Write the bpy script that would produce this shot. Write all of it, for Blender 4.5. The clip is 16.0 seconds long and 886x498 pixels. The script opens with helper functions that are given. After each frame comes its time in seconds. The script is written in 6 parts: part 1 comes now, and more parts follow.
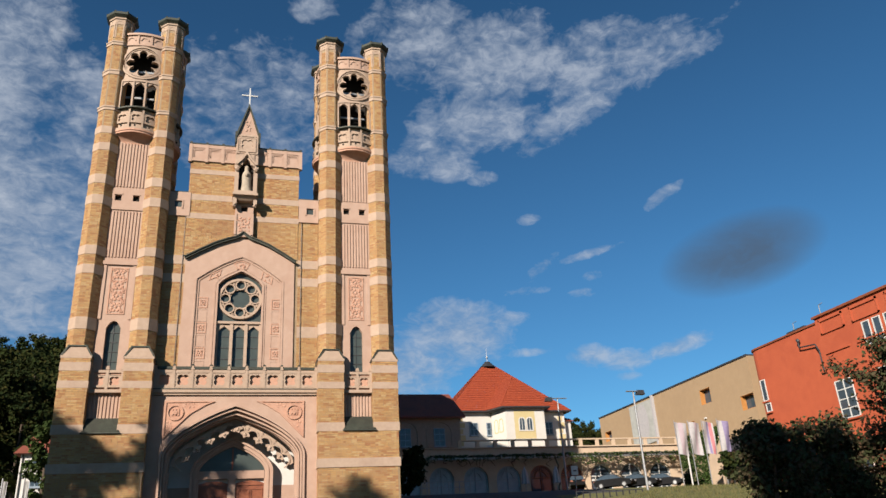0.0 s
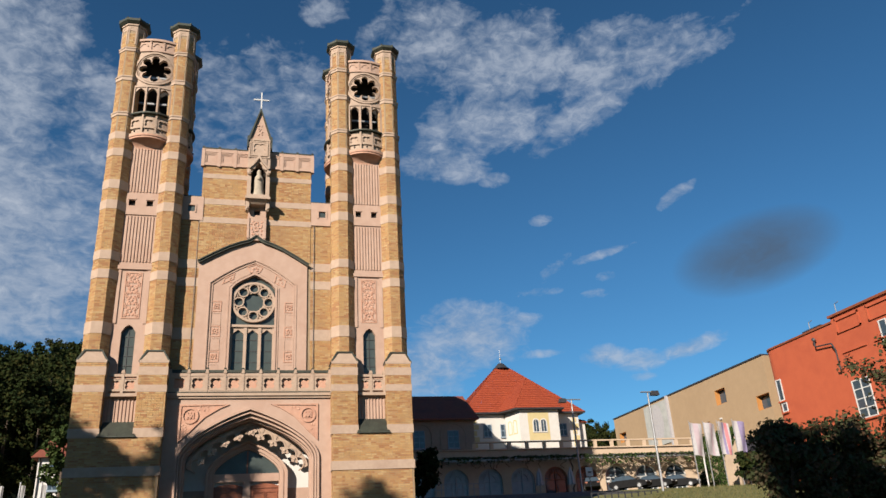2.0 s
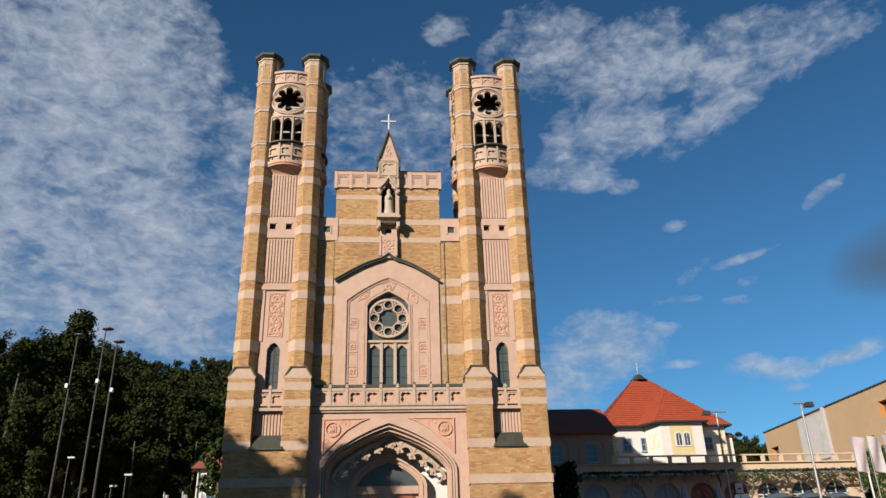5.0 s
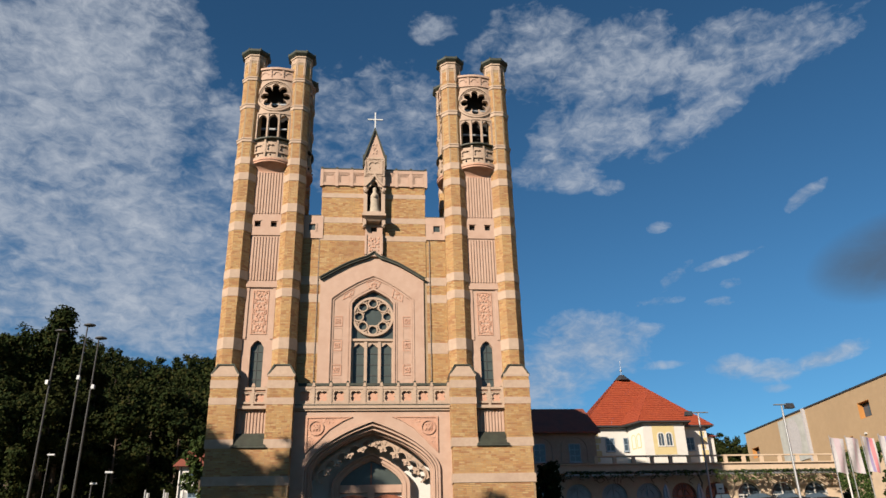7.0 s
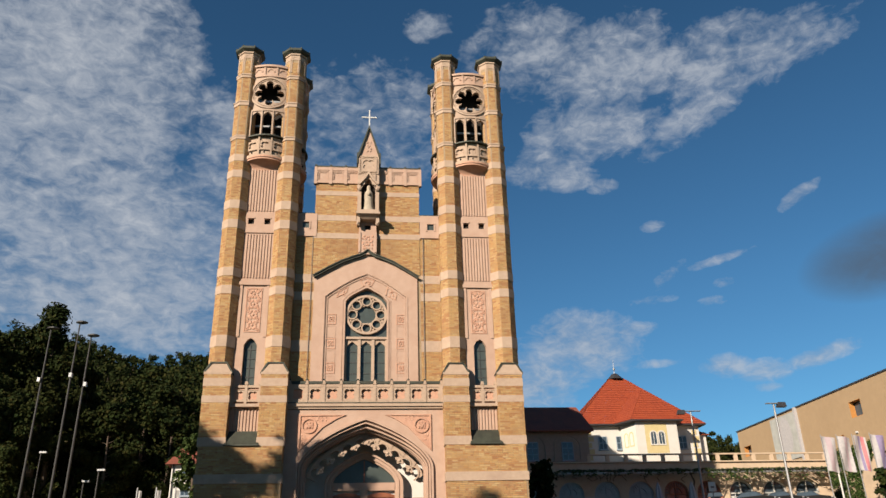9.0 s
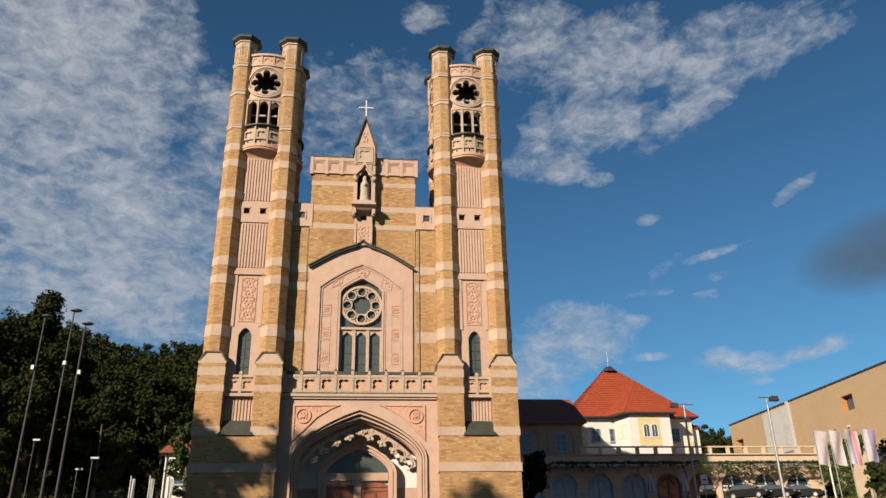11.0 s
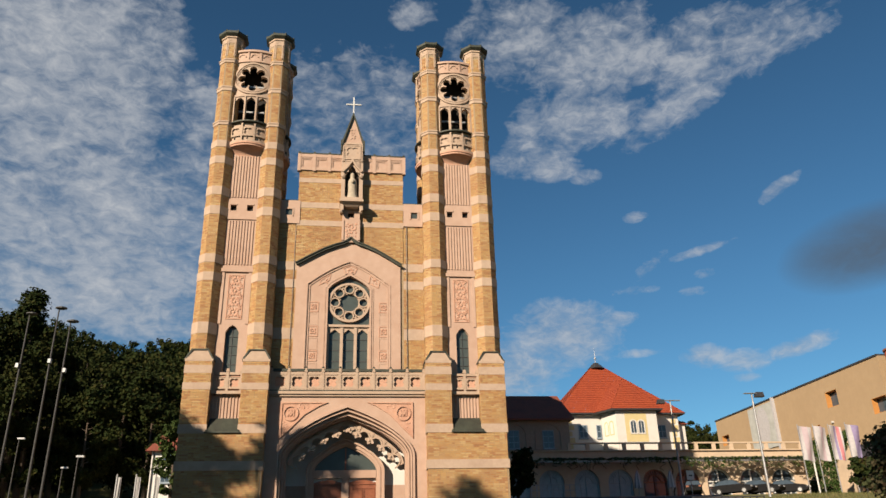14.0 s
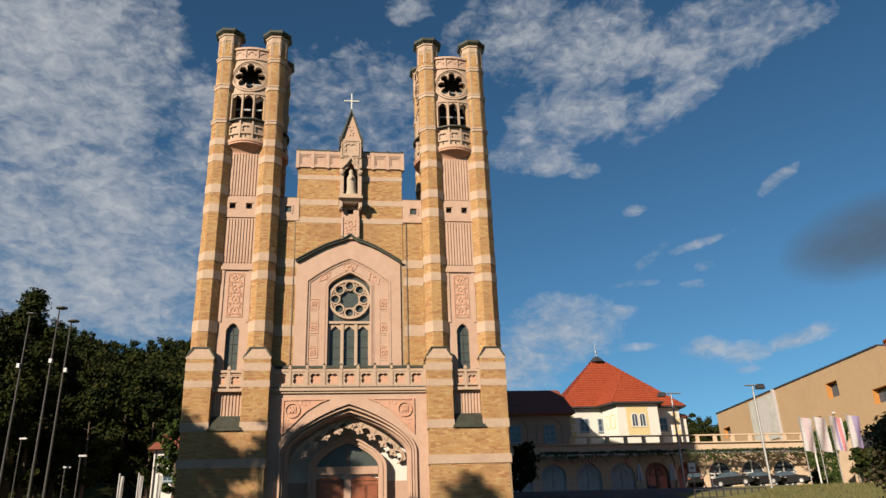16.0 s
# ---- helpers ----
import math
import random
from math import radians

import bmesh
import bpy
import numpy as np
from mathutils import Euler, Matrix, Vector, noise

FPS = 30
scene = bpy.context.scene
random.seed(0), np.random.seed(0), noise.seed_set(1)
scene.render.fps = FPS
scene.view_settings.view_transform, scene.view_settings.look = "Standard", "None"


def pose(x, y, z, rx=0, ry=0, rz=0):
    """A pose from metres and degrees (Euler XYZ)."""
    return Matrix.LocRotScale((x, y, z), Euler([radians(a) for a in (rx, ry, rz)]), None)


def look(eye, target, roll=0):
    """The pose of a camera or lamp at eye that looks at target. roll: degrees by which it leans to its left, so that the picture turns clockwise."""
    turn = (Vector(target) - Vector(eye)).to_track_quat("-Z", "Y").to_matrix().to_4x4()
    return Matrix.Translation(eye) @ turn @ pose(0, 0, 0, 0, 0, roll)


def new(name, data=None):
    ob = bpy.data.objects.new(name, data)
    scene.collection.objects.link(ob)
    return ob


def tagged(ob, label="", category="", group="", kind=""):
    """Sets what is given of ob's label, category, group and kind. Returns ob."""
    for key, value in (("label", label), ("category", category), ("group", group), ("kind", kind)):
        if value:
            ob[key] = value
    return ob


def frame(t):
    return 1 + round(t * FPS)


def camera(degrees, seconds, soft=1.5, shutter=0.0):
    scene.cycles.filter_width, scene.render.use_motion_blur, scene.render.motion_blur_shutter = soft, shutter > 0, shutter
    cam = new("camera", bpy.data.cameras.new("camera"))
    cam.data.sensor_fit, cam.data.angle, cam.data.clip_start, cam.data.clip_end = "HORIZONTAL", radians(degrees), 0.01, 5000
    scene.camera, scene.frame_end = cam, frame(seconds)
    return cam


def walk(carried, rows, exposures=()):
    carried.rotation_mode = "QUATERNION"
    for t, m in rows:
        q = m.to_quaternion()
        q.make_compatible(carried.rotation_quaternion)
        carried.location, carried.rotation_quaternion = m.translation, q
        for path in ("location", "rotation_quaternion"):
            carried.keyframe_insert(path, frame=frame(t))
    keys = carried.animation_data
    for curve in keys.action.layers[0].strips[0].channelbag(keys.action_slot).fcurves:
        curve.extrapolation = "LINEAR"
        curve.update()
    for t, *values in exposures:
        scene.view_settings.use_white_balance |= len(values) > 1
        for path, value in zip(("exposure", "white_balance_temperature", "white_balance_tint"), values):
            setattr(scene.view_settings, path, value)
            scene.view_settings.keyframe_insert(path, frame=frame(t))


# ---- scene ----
cam = camera(60.3, 16.0)
EYE = (0.0, 0.0, 1.6)
TURNS = [
    (0.0, 112.697, 3.220, -14.958),
    (0.5, 112.808, 3.320, -14.536),
    (1.0, 112.655, 3.431, -14.498),
    (1.5, 112.608, 3.429, -14.531),
    (2.0, 112.895, 3.346, -13.910),
    (2.5, 114.074, 2.964, -10.194),
    (3.0, 114.880, 1.846, -5.459),
    (3.2, 114.747, 1.509, -4.151),
    (5.5, 114.257, 1.569, -4.156),
    (6.0, 114.338, 1.554, -4.393),
    (6.5, 114.221, 1.421, -5.133),
    (7.0, 114.166, 1.461, -5.373),
    (7.5, 114.255, 1.630, -5.467),
    (8.0, 114.298, 1.662, -5.645),
    (10.5, 113.404, 1.157, -6.202),
    (11.0, 113.364, 1.097, -6.397),
    (11.5, 113.300, 1.239, -6.648),
    (12.0, 113.232, 1.296, -6.810),
    (12.5, 113.073, 1.329, -6.954),
    (13.0, 113.171, 1.387, -7.045),
    (13.5, 113.099, 1.390, -7.164),
    (14.0, 113.134, 1.451, -7.243),
    (14.5, 112.984, 1.525, -7.158),
    (15.0, 113.043, 1.765, -7.113),
    (15.5, 112.855, 2.037, -7.096),
    (16.0, 112.811, 2.062, -7.019),
]
walk(cam, [(t, pose(*EYE, rx, ry, rz)) for t, rx, ry, rz in TURNS], exposures=((0.0, 1.08, 5850, 10), (3.0, 1.08, 5850, 10), (5.5, 1.08, 5900, 10), (7.0, 1.08, 6050, 10), (11.0, 1.08, 6350, 10), (14.5, 1.08, 6500, 10), (16.0, 1.08, 6500, 10)))

# ---- world and sun ----
SUN_AZ, SUN_EL = radians(43), radians(24)      # to the left of and behind the camera
sun_dir = Vector((-math.sin(SUN_AZ) * math.cos(SUN_EL), -math.cos(SUN_AZ) * math.cos(SUN_EL), math.sin(SUN_EL)))
sun = new("sun", bpy.data.lights.new("sun", "SUN"))
sun.data.energy, sun.data.angle, sun.data.color = 5.0, radians(0.53), (1.0, 0.83, 0.64)
sun.matrix_world = look(sun_dir * 200, (0, 0, 0))

world = bpy.data.worlds.new("world")
scene.world = world
world.use_nodes = True


class Nodes:
    """A short hand for node trees."""

    def __init__(self, tree):
        self.tree = tree
        tree.nodes.clear()

    def add(self, kind):
        return self.tree.nodes.new(kind)

    def put(self, value, socket):
        if isinstance(value, bpy.types.NodeSocket):
            self.tree.links.new(value, socket)
        else:
            socket.default_value = value

    def math(self, op, a, b=0.0, c=0.0, clamp=False):
        n = self.add("ShaderNodeMath")
        n.operation, n.use_clamp = op, clamp
        for value, socket in zip((a, b, c), n.inputs):
            self.put(value, socket)
        return n.outputs[0]

    def noise(self, vector, scale, detail=4.0, rough=0.55, distort=0.0):
        n = self.add("ShaderNodeTexNoise")
        if vector is not None:
            self.put(vector, n.inputs["Vector"])
        for k, v in (("Scale", scale), ("Detail", detail), ("Roughness", rough), ("Distortion", distort)):
            n.inputs[k].default_value = v
        return n.outputs["Fac"]

    def ramp(self, fac, *stops):
        n = self.add("ShaderNodeValToRGB")
        e = n.color_ramp.elements
        while len(e) < len(stops):
            e.new(0.5)
        for el, (p, c) in zip(e, stops):
            el.position = p
            el.color = (c, c, c, 1) if isinstance(c, (int, float)) else (*c, 1)
        self.put(fac, n.inputs[0])
        return n.outputs["Color"]

    def mix(self, fac, a, b, blend="MIX"):
        n = self.add("ShaderNodeMix")
        n.data_type, n.blend_type = "RGBA", blend
        for value, socket in ((fac, n.inputs[0]), (a, n.inputs[6]), (b, n.inputs[7])):
            if isinstance(value, tuple) and len(value) == 3:
                value = (*value, 1)
            self.put(value, socket)
        return n.outputs[2]

    def combine(self, x, y, z):
        n = self.add("ShaderNodeCombineXYZ")
        for value, socket in zip((x, y, z), n.inputs):
            self.put(value, socket)
        return n.outputs[0]


def build_sky():
    n = Nodes(world.node_tree)
    sky = n.add("ShaderNodeTexSky")
    sky.sky_type, sky.sun_disc, sky.sun_elevation, sky.sun_rotation = "NISHITA", False, SUN_EL, math.pi + SUN_AZ
    sky.air_density, sky.dust_density, sky.ozone_density = 1.0, 0.15, 2.5
    sep = n.add("ShaderNodeSeparateXYZ")
    coord = n.add("ShaderNodeTexCoord").outputs["Generated"]
    n.put(coord, sep.inputs[0])
    x, y, z = sep.outputs
    az = n.math("MULTIPLY", n.math("ARCTAN2", x, y), 180 / math.pi)
    el = n.math("MULTIPLY", n.math("ARCSINE", z), 180 / math.pi)
    big = n.noise(n.combine(n.math("MULTIPLY", az, 0.11), n.math("MULTIPLY", el, 0.17), 0.0), 1.0, 4, 0.55, 0.4)
    mid = n.noise(n.combine(n.math("MULTIPLY", az, 0.30), n.math("MULTIPLY", el, 0.52), 3.0), 1.0, 7, 0.60, 0.5)
    ripple = n.noise(n.combine(n.math("MULTIPLY", az, 0.75), n.math("MULTIPLY", el, 1.35), 7.0), 1.0, 7, 0.62, 0.6)

    def patch(a0, e0, wa, we, lean=0.0):
        """A soft oval region of the sky, in degrees; lean: how much it climbs to the right."""
        da = n.math("SUBTRACT", az, a0)
        de = n.math("SUBTRACT", n.math("SUBTRACT", el, e0), n.math("MULTIPLY", da, lean))
        d = n.math("ADD", n.math("POWER", n.math("ABSOLUTE", n.math("DIVIDE", da, wa)), 2.0),
                   n.math("POWER", n.math("ABSOLUTE", n.math("DIVIDE", de, we)), 2.0))
        return n.math("SUBTRACT", 1.0, d, clamp=True)

    def add_up(*parts):
        total = parts[0]
        for p in parts[1:]:
            total = n.math("MAXIMUM", total, p)
        return total

    def faint(k, p):
        return n.math("MULTIPLY", k, p)

    # thickness, then middle, half sizes and lean of every bank of cloud
    banks = ((1.6, -24, 33, 12, 12, 0), (1.5, -20, 24, 12, 8, 0), (1.4, -19, 19, 13, 5, 0), (1.35, -31, 26, 13, 20, 0), (0.8, -13, 30, 5, 7, 0), (0.8, 0, 33, 9, 6, 0),
             (0.8, 5.7, 40.3, 3, 1.4, 0), (1.0, 15, 38, 7, 4, 0), (1.1, 22, 36, 8, 4.5, 0), (1.0, 30, 35, 8, 3.5, 0), (0.85, 36, 35, 6, 2.2, 0), (1.15, 29, 31.9, 7, 1.8, 0.42),
             (1.0, 20, 32, 7, 3, 0), (1.0, 16, 29.5, 4.5, 2, 0), (0.95, 17.3, 28.4, 3, 1.0, 0), (0.75, 20, 27.7, 1.6, 0.7, 0), (0.5, 41, 35.5, 3, 0.5, 0.3),
             (0.7, 34.3, 24.6, 1.9, 0.7, 0.4), (0.8, 24, 20.6, 2.3, 0.8, 0.5), (0.7, 27.5, 21.2, 3.6, 0.45, 0.15), (0.6, 28, 19.6, 1.1, 0.5, 0), (0.6, 22.5, 19, 2.3, 0.5, 0),
             (0.6, 27, 18.4, 1.4, 0.5, 0), (1.0, 17, 16, 5.5, 3.4, 0), (1.0, 13, 14, 5, 3, 0), (0.75, 20.5, 17, 3, 0.8, 0), (0.75, 27, 13.8, 2.3, 1.1, 0), (0.75, 29.5, 13.2, 2.6, 1.0, 0),
             (1.0, 33.5, 13.8, 3.2, 0.8, 0.2), (0.6, 29.5, 12.1, 1.3, 0.4, 0), (0.55, 22, 14.5, 3, 0.4, 0), (0.5, 23.5, 24.3, 1.3, 0.5, 0))
    cover = add_up(*(faint(k, patch(*shape)) for k, *shape in banks))
    form = n.math("ADD", n.math("MULTIPLY", mid, 0.46), n.math("ADD", n.math("MULTIPLY", big, 0.22), n.math("MULTIPLY", ripple, 0.32)))
    dens = n.math("ADD", n.math("MULTIPLY", n.math("POWER", cover, 0.5), 0.80), n.math("SUBTRACT", n.math("MULTIPLY", n.math("SUBTRACT", form, 0.5), 2.3), 0.40))
    amount = n.ramp(dens, (0.0, 0.0), (0.2, 0.28), (0.5, 0.74), (0.85, 1.0))
    dark = patch(39.0, 19.5, 6.2, 2.9, 0.10)
    dark_amount = n.math("MULTIPLY", n.math("POWER", dark, 1.1), n.math("ADD", 0.0, n.math("MULTIPLY", n.math("ADD", mid, big), 0.85)), clamp=True)
    sky_colour = n.mix(1.0, sky.outputs[0], (0.400, 0.688, 0.795), "MULTIPLY")
    sky_colour = n.mix(1.0, sky_colour, n.ramp(n.math("DIVIDE", el, 60.0), (0.1, 1.12), (0.35, 1.02), (0.65, 0.86)), "MULTIPLY")
    cloud = n.mix(n.ramp(n.math("ADD", n.math("MULTIPLY", mid, 0.5), n.math("MULTIPLY", ripple, 0.5)), (0.36, 0.0), (0.62, 1.0)), (2.59, 3.034, 3.7), (4.81, 4.958, 5.18))
    colour = n.mix(n.math("MULTIPLY", amount, 0.86), sky_colour, cloud)
    colour = n.mix(dark_amount, colour, (0.851, 1.073, 1.369))
    back = n.add("ShaderNodeBackground")
    n.put(colour, back.inputs[0])
    back.inputs[1].default_value = 0.05
    n.put(back.outputs[0], n.add("ShaderNodeOutputWorld").inputs[0])


build_sky()

# ---- materials ----


def material(name, c1, c2, scale=6.0, rough=0.8, bump=0.3, fine=60.0, stain=None, stain_scale=0.5, metallic=0.0, island=None, random=0.0, spread=(0.35, 0.65), spec=0.5):
    """A surface of two colours in cloudy grain, with stains of a third, fine relief, and tints piece by piece."""
    m = bpy.data.materials.new(name)
    m.use_nodes = True
    n = Nodes(m.node_tree)
    pos = n.add("ShaderNodeNewGeometry").outputs["Position"]
    grain = n.noise(pos, scale, 6, 0.6)
    col = n.mix(n.ramp(grain, (spread[0], 0.0), (spread[1], 1.0)), c1, c2)
    if island:
        geo = n.add("ShaderNodeNewGeometry")
        info = n.add("ShaderNodeObjectInfo")
        pick = n.math("FRACT", n.math("ADD", geo.outputs["Random Per Island"], info.outputs["Random"]))
        r = n.add("ShaderNodeValToRGB")
        r.color_ramp.interpolation = "CONSTANT"
        for k in range(len(island) - 2):
            r.color_ramp.elements.new(0.5)
        for k, c in enumerate(island):
            r.color_ramp.elements[k].position = k / len(island)
            r.color_ramp.elements[k].color = (*c, 1)
        n.put(pick, r.inputs[0])
        col = n.mix(0.75, col, r.outputs[0])
    if random:
        info = n.add("ShaderNodeObjectInfo")
        col = n.mix(n.math("MULTIPLY", info.outputs["Random"], random), col, (0.02, 0.02, 0.015))
    if stain:
        blot = n.noise(pos, stain_scale, 7, 0.65, 0.6)
        col = n.mix(n.ramp(blot, (0.48, 0.0), (0.72, 0.7)), col, stain)
    bsdf = n.add("ShaderNodeBsdfPrincipled")
    n.put(col, bsdf.inputs["Base Color"])
    bsdf.inputs["Metallic"].default_value = metallic
    bsdf.inputs["Specular IOR Level"].default_value = spec
    n.put(n.math("ADD", rough - 0.08, n.math("MULTIPLY", grain, 0.16)), bsdf.inputs["Roughness"])
    if bump:
        b = n.add("ShaderNodeBump")
        b.inputs["Strength"].default_value = bump
        b.inputs["Distance"].default_value = 0.02
        n.put(n.math("ADD", n.noise(pos, fine, 5, 0.6), n.math("MULTIPLY", grain, 0.6)), b.inputs["Height"])
        n.put(b.outputs[0], bsdf.inputs["Normal"])
    n.put(bsdf.outputs[0], n.add("ShaderNodeOutputMaterial").inputs[0])
    return m


def glass_material(name, colour, rough=0.06):
    m = bpy.data.materials.new(name)
    m.use_nodes = True
    n = Nodes(m.node_tree)
    bsdf = n.add("ShaderNodeBsdfPrincipled")
    pos = n.add("ShaderNodeNewGeometry").outputs["Position"]
    n.put(n.mix(n.noise(pos, 2.5), colour, tuple(c * 0.5 for c in colour)), bsdf.inputs["Base Color"])
    bsdf.inputs["Roughness"].default_value = rough
    b = n.add("ShaderNodeBump")
    b.inputs["Strength"].default_value = 0.15
    n.put(n.noise(pos, 1.6, 2), b.inputs["Height"])
    n.put(b.outputs[0], bsdf.inputs["Normal"])
    n.put(bsdf.outputs[0], n.add("ShaderNodeOutputMaterial").inputs[0])
    return m


BRICKS = [(0.3034, 0.1776, 0.0666), (0.333, 0.2146, 0.09028), (0.2738, 0.1295, 0.04736), (0.3552, 0.2442, 0.1147), (0.3108, 0.185, 0.074), (0.2368, 0.0962, 0.037), (0.3404, 0.2035, 0.07622), (0.296, 0.1739, 0.07918), (0.3182, 0.1665, 0.0592)]
M_BRICK = material("buff_brick", (0.2849, 0.1813, 0.07696), (0.3219, 0.2183, 0.1021), 9, 0.85, 0.4, 90, (0.2146, 0.111, 0.05032), 0.45, island=BRICKS)
M_MORTAR = material("mortar", (0.2294, 0.1672, 0.09768), (0.2634, 0.1954, 0.1214), 14, 0.95, 0.5, 120, (0.1776, 0.1184, 0.07104), 0.6)
M_STONE = material("pink_render", (0.3165, 0.2142, 0.1586), (0.3513, 0.2449, 0.1864), 3, 0.85, 0.2, 70, (0.2893, 0.1823, 0.1308), 0.6)
M_BAND = material("pale_stone", (0.289, 0.2119, 0.1528), (0.3303, 0.2478, 0.1844), 5, 0.85, 0.25, 60, (0.2478, 0.1734, 0.1267), 0.9)
M_RELIEF = material("terracotta_relief", (0.3552, 0.1954, 0.1302), (0.3907, 0.2368, 0.1658), 7, 0.85, 0.3, 40, (0.2842, 0.148, 0.1006), 1.5)
M_TRACERY = material("tracery_stone", (0.2918, 0.2119, 0.1542), (0.3358, 0.2505, 0.1872), 5, 0.8, 0.2, 60, (0.2478, 0.1817, 0.1376), 1.2)
M_PLASTER = material("white_plaster", (0.4721, 0.4603, 0.4292), (0.4973, 0.4847, 0.4603), 2, 0.9, 0.1, 60, (0.4225, 0.3981, 0.3604), 0.6)
M_COPPER = material("dark_copper", (0.02331, 0.02664, 0.01887), (0.03885, 0.0444, 0.03108), 4, 0.65, 0.25, 40, (0.0222, 0.01998, 0.01554), 1.0, metallic=0.2)
M_DOOR = material("red_brown_wood", (0.148, 0.0407, 0.0148), (0.1998, 0.0629, 0.02368), 12, 0.5, 0.25, 80, (0.0888, 0.0222, 0.00888), 2.0)
M_GLASS = glass_material("leaded_glass", (0.058, 0.072, 0.066), 0.3)
# near-black: stands for shade in belfry, niche and opening; plain dark elsewhere
M_DARK = material("painted_dark", (0.00888, 0.0074, 0.00666), (0.0148, 0.01258, 0.01036), 5, 0.95, 0.0)
M_LEAD = material("lead_came", (0.037, 0.037, 0.037), (0.0592, 0.0592, 0.0592), 10, 0.6, 0.1, metallic=0.4)
M_STATUE = material("weathered_statue_stone", (0.2664, 0.222, 0.1665), (0.3108, 0.2664, 0.2035), 8, 0.85, 0.3, 50, (0.1776, 0.148, 0.111), 3)
M_WHITE = material("white_paint", (0.412, 0.412, 0.4013), (0.4334, 0.4334, 0.4227), 6, 0.5, 0.05)
M_GRASS = material("dry_grass", (0.06216, 0.06808, 0.01421), (0.1184, 0.1125, 0.02664), 2.5, 0.95, 0.9, 25, (0.1421, 0.1125, 0.03848), 0.5)
M_GREY = material("grey_brown_render", (0.2266, 0.1711, 0.1276), (0.2701, 0.2054, 0.1573), 3, 0.9, 0.15, 50, (0.1776, 0.148, 0.1258), 0.4)
M_YWHITE = material("white_house_render", (0.4168, 0.406, 0.3742), (0.4385, 0.4277, 0.4009), 2, 0.9, 0.1, 50, (0.3742, 0.3526, 0.3099), 0.3)
M_YELLOW = material("yellow_render", (0.375, 0.310, 0.150), (0.400, 0.335, 0.180), 2, 0.9, 0.1, 50)
M_ROOFRED = material("orange_roof_tile", (0.2013, 0.02996, 0.00659), (0.2396, 0.04074, 0.009583), 3, 0.75, 0.3, 30, (0.1822, 0.02876, 0.009583), 0.7, island=[(0.2157, 0.03355, 0.007788), (0.2396, 0.04074, 0.009583), (0.1965, 0.02876, 0.00719), (0.2252, 0.04074, 0.01139)])
M_ROOFDARK = material("dark_red_roof", (0.1258, 0.03271, 0.01761), (0.1573, 0.04277, 0.02264), 3, 0.75, 0.3, 30, (0.06038, 0.02013, 0.01761), 0.8)
M_BEIGE = material("tan_render", (0.2481, 0.1754, 0.1009), (0.2712, 0.1936, 0.1125), 1.5, 0.9, 0.12, 40, (0.2315, 0.1638, 0.09425), 0.15)
M_ORANGE = material("orange_render", (0.2898, 0.05888, 0.02024), (0.3174, 0.06716, 0.02392), 1.5, 0.85, 0.12, 40, (0.253, 0.04784, 0.01748), 0.3)
M_TERRACE = material("terrace_render", (0.3798, 0.2911, 0.203), (0.4167, 0.3217, 0.2298), 2, 0.9, 0.15, 40, (0.3064, 0.239, 0.1778), 0.4)
M_MAST = material("weathered_mast_steel", (0.0259, 0.02642, 0.02694), (0.03885, 0.03885, 0.03937), 8, 0.55, 0.1, metallic=0.4)
M_METAL = material("galvanised_steel", (0.222, 0.2294, 0.2368), (0.2812, 0.2886, 0.296), 8, 0.5, 0.1, metallic=0.6)
M_DARKMETAL = material("dark_metal", (0.037, 0.037, 0.0407), (0.0592, 0.0592, 0.0629), 8, 0.5, 0.1, metallic=0.5)
M_PANE = glass_material("blue_grey_pane", (0.05, 0.07, 0.09), 0.05)
M_BLUEFRAME = material("grey_blue_paint", (0.148, 0.1924, 0.2368), (0.185, 0.2294, 0.2738), 8, 0.6, 0.05)
M_ARCHGLASS = material("pale_fan_window", (0.1924, 0.2368, 0.2664), (0.2368, 0.2812, 0.3108), 2, 0.4, 0.05)
M_OAK = material("orange_timber_reveal", (0.3256, 0.1421, 0.03256), (0.367, 0.1717, 0.04736), 10, 0.6, 0.1)
M_CARBLACK = material("black_car_paint", (0.004, 0.0042, 0.005), (0.007, 0.0072, 0.008), 3, 0.6, 0.0, spec=0.1)
M_RUBBER = material("rubber", (0.0111, 0.0111, 0.0111), (0.0185, 0.0185, 0.0185), 20, 0.9, 0.1)
M_BARK = material("bark", (0.0518, 0.037, 0.0259), (0.0814, 0.0592, 0.0407), 10, 0.95, 0.8, 25)
LEAVES = [(0.00962, 0.01702, 0.00444), (0.01332, 0.02072, 0.00444), (0.02072, 0.02442, 0.00518), (0.0074, 0.01332, 0.0037), (0.02812, 0.02516, 0.00592), (0.01184, 0.01924, 0.00444)]
M_LEAF = material("forest_leaf", (0.01332, 0.0222, 0.00666), (0.02368, 0.0296, 0.00888), 0.3, 0.9, 0.0, stain=(0.02516, 0.02516, 0.00592), stain_scale=0.09, island=LEAVES, spec=0.08)
M_LEAFDARK = material("dark_red_maple_leaf", (0.03463, 0.03463, 0.01732), (0.04906, 0.03752, 0.0202), 0.6, 0.8, 0.0, spec=0.15, island=[(0.03175, 0.04329, 0.01732), (0.04906, 0.0404, 0.0202), (0.0404, 0.05195, 0.01876), (0.06638, 0.03752, 0.02165)])
M_IVY = material("ivy_leaf", (0.02072, 0.0407, 0.0074), (0.037, 0.0629, 0.01184), 0.5, 0.8, 0.0, island=[(0.0222, 0.0444, 0.00888), (0.0333, 0.0592, 0.01184), (0.0444, 0.0629, 0.0148), (0.01776, 0.0333, 0.0074)], spec=0.15)
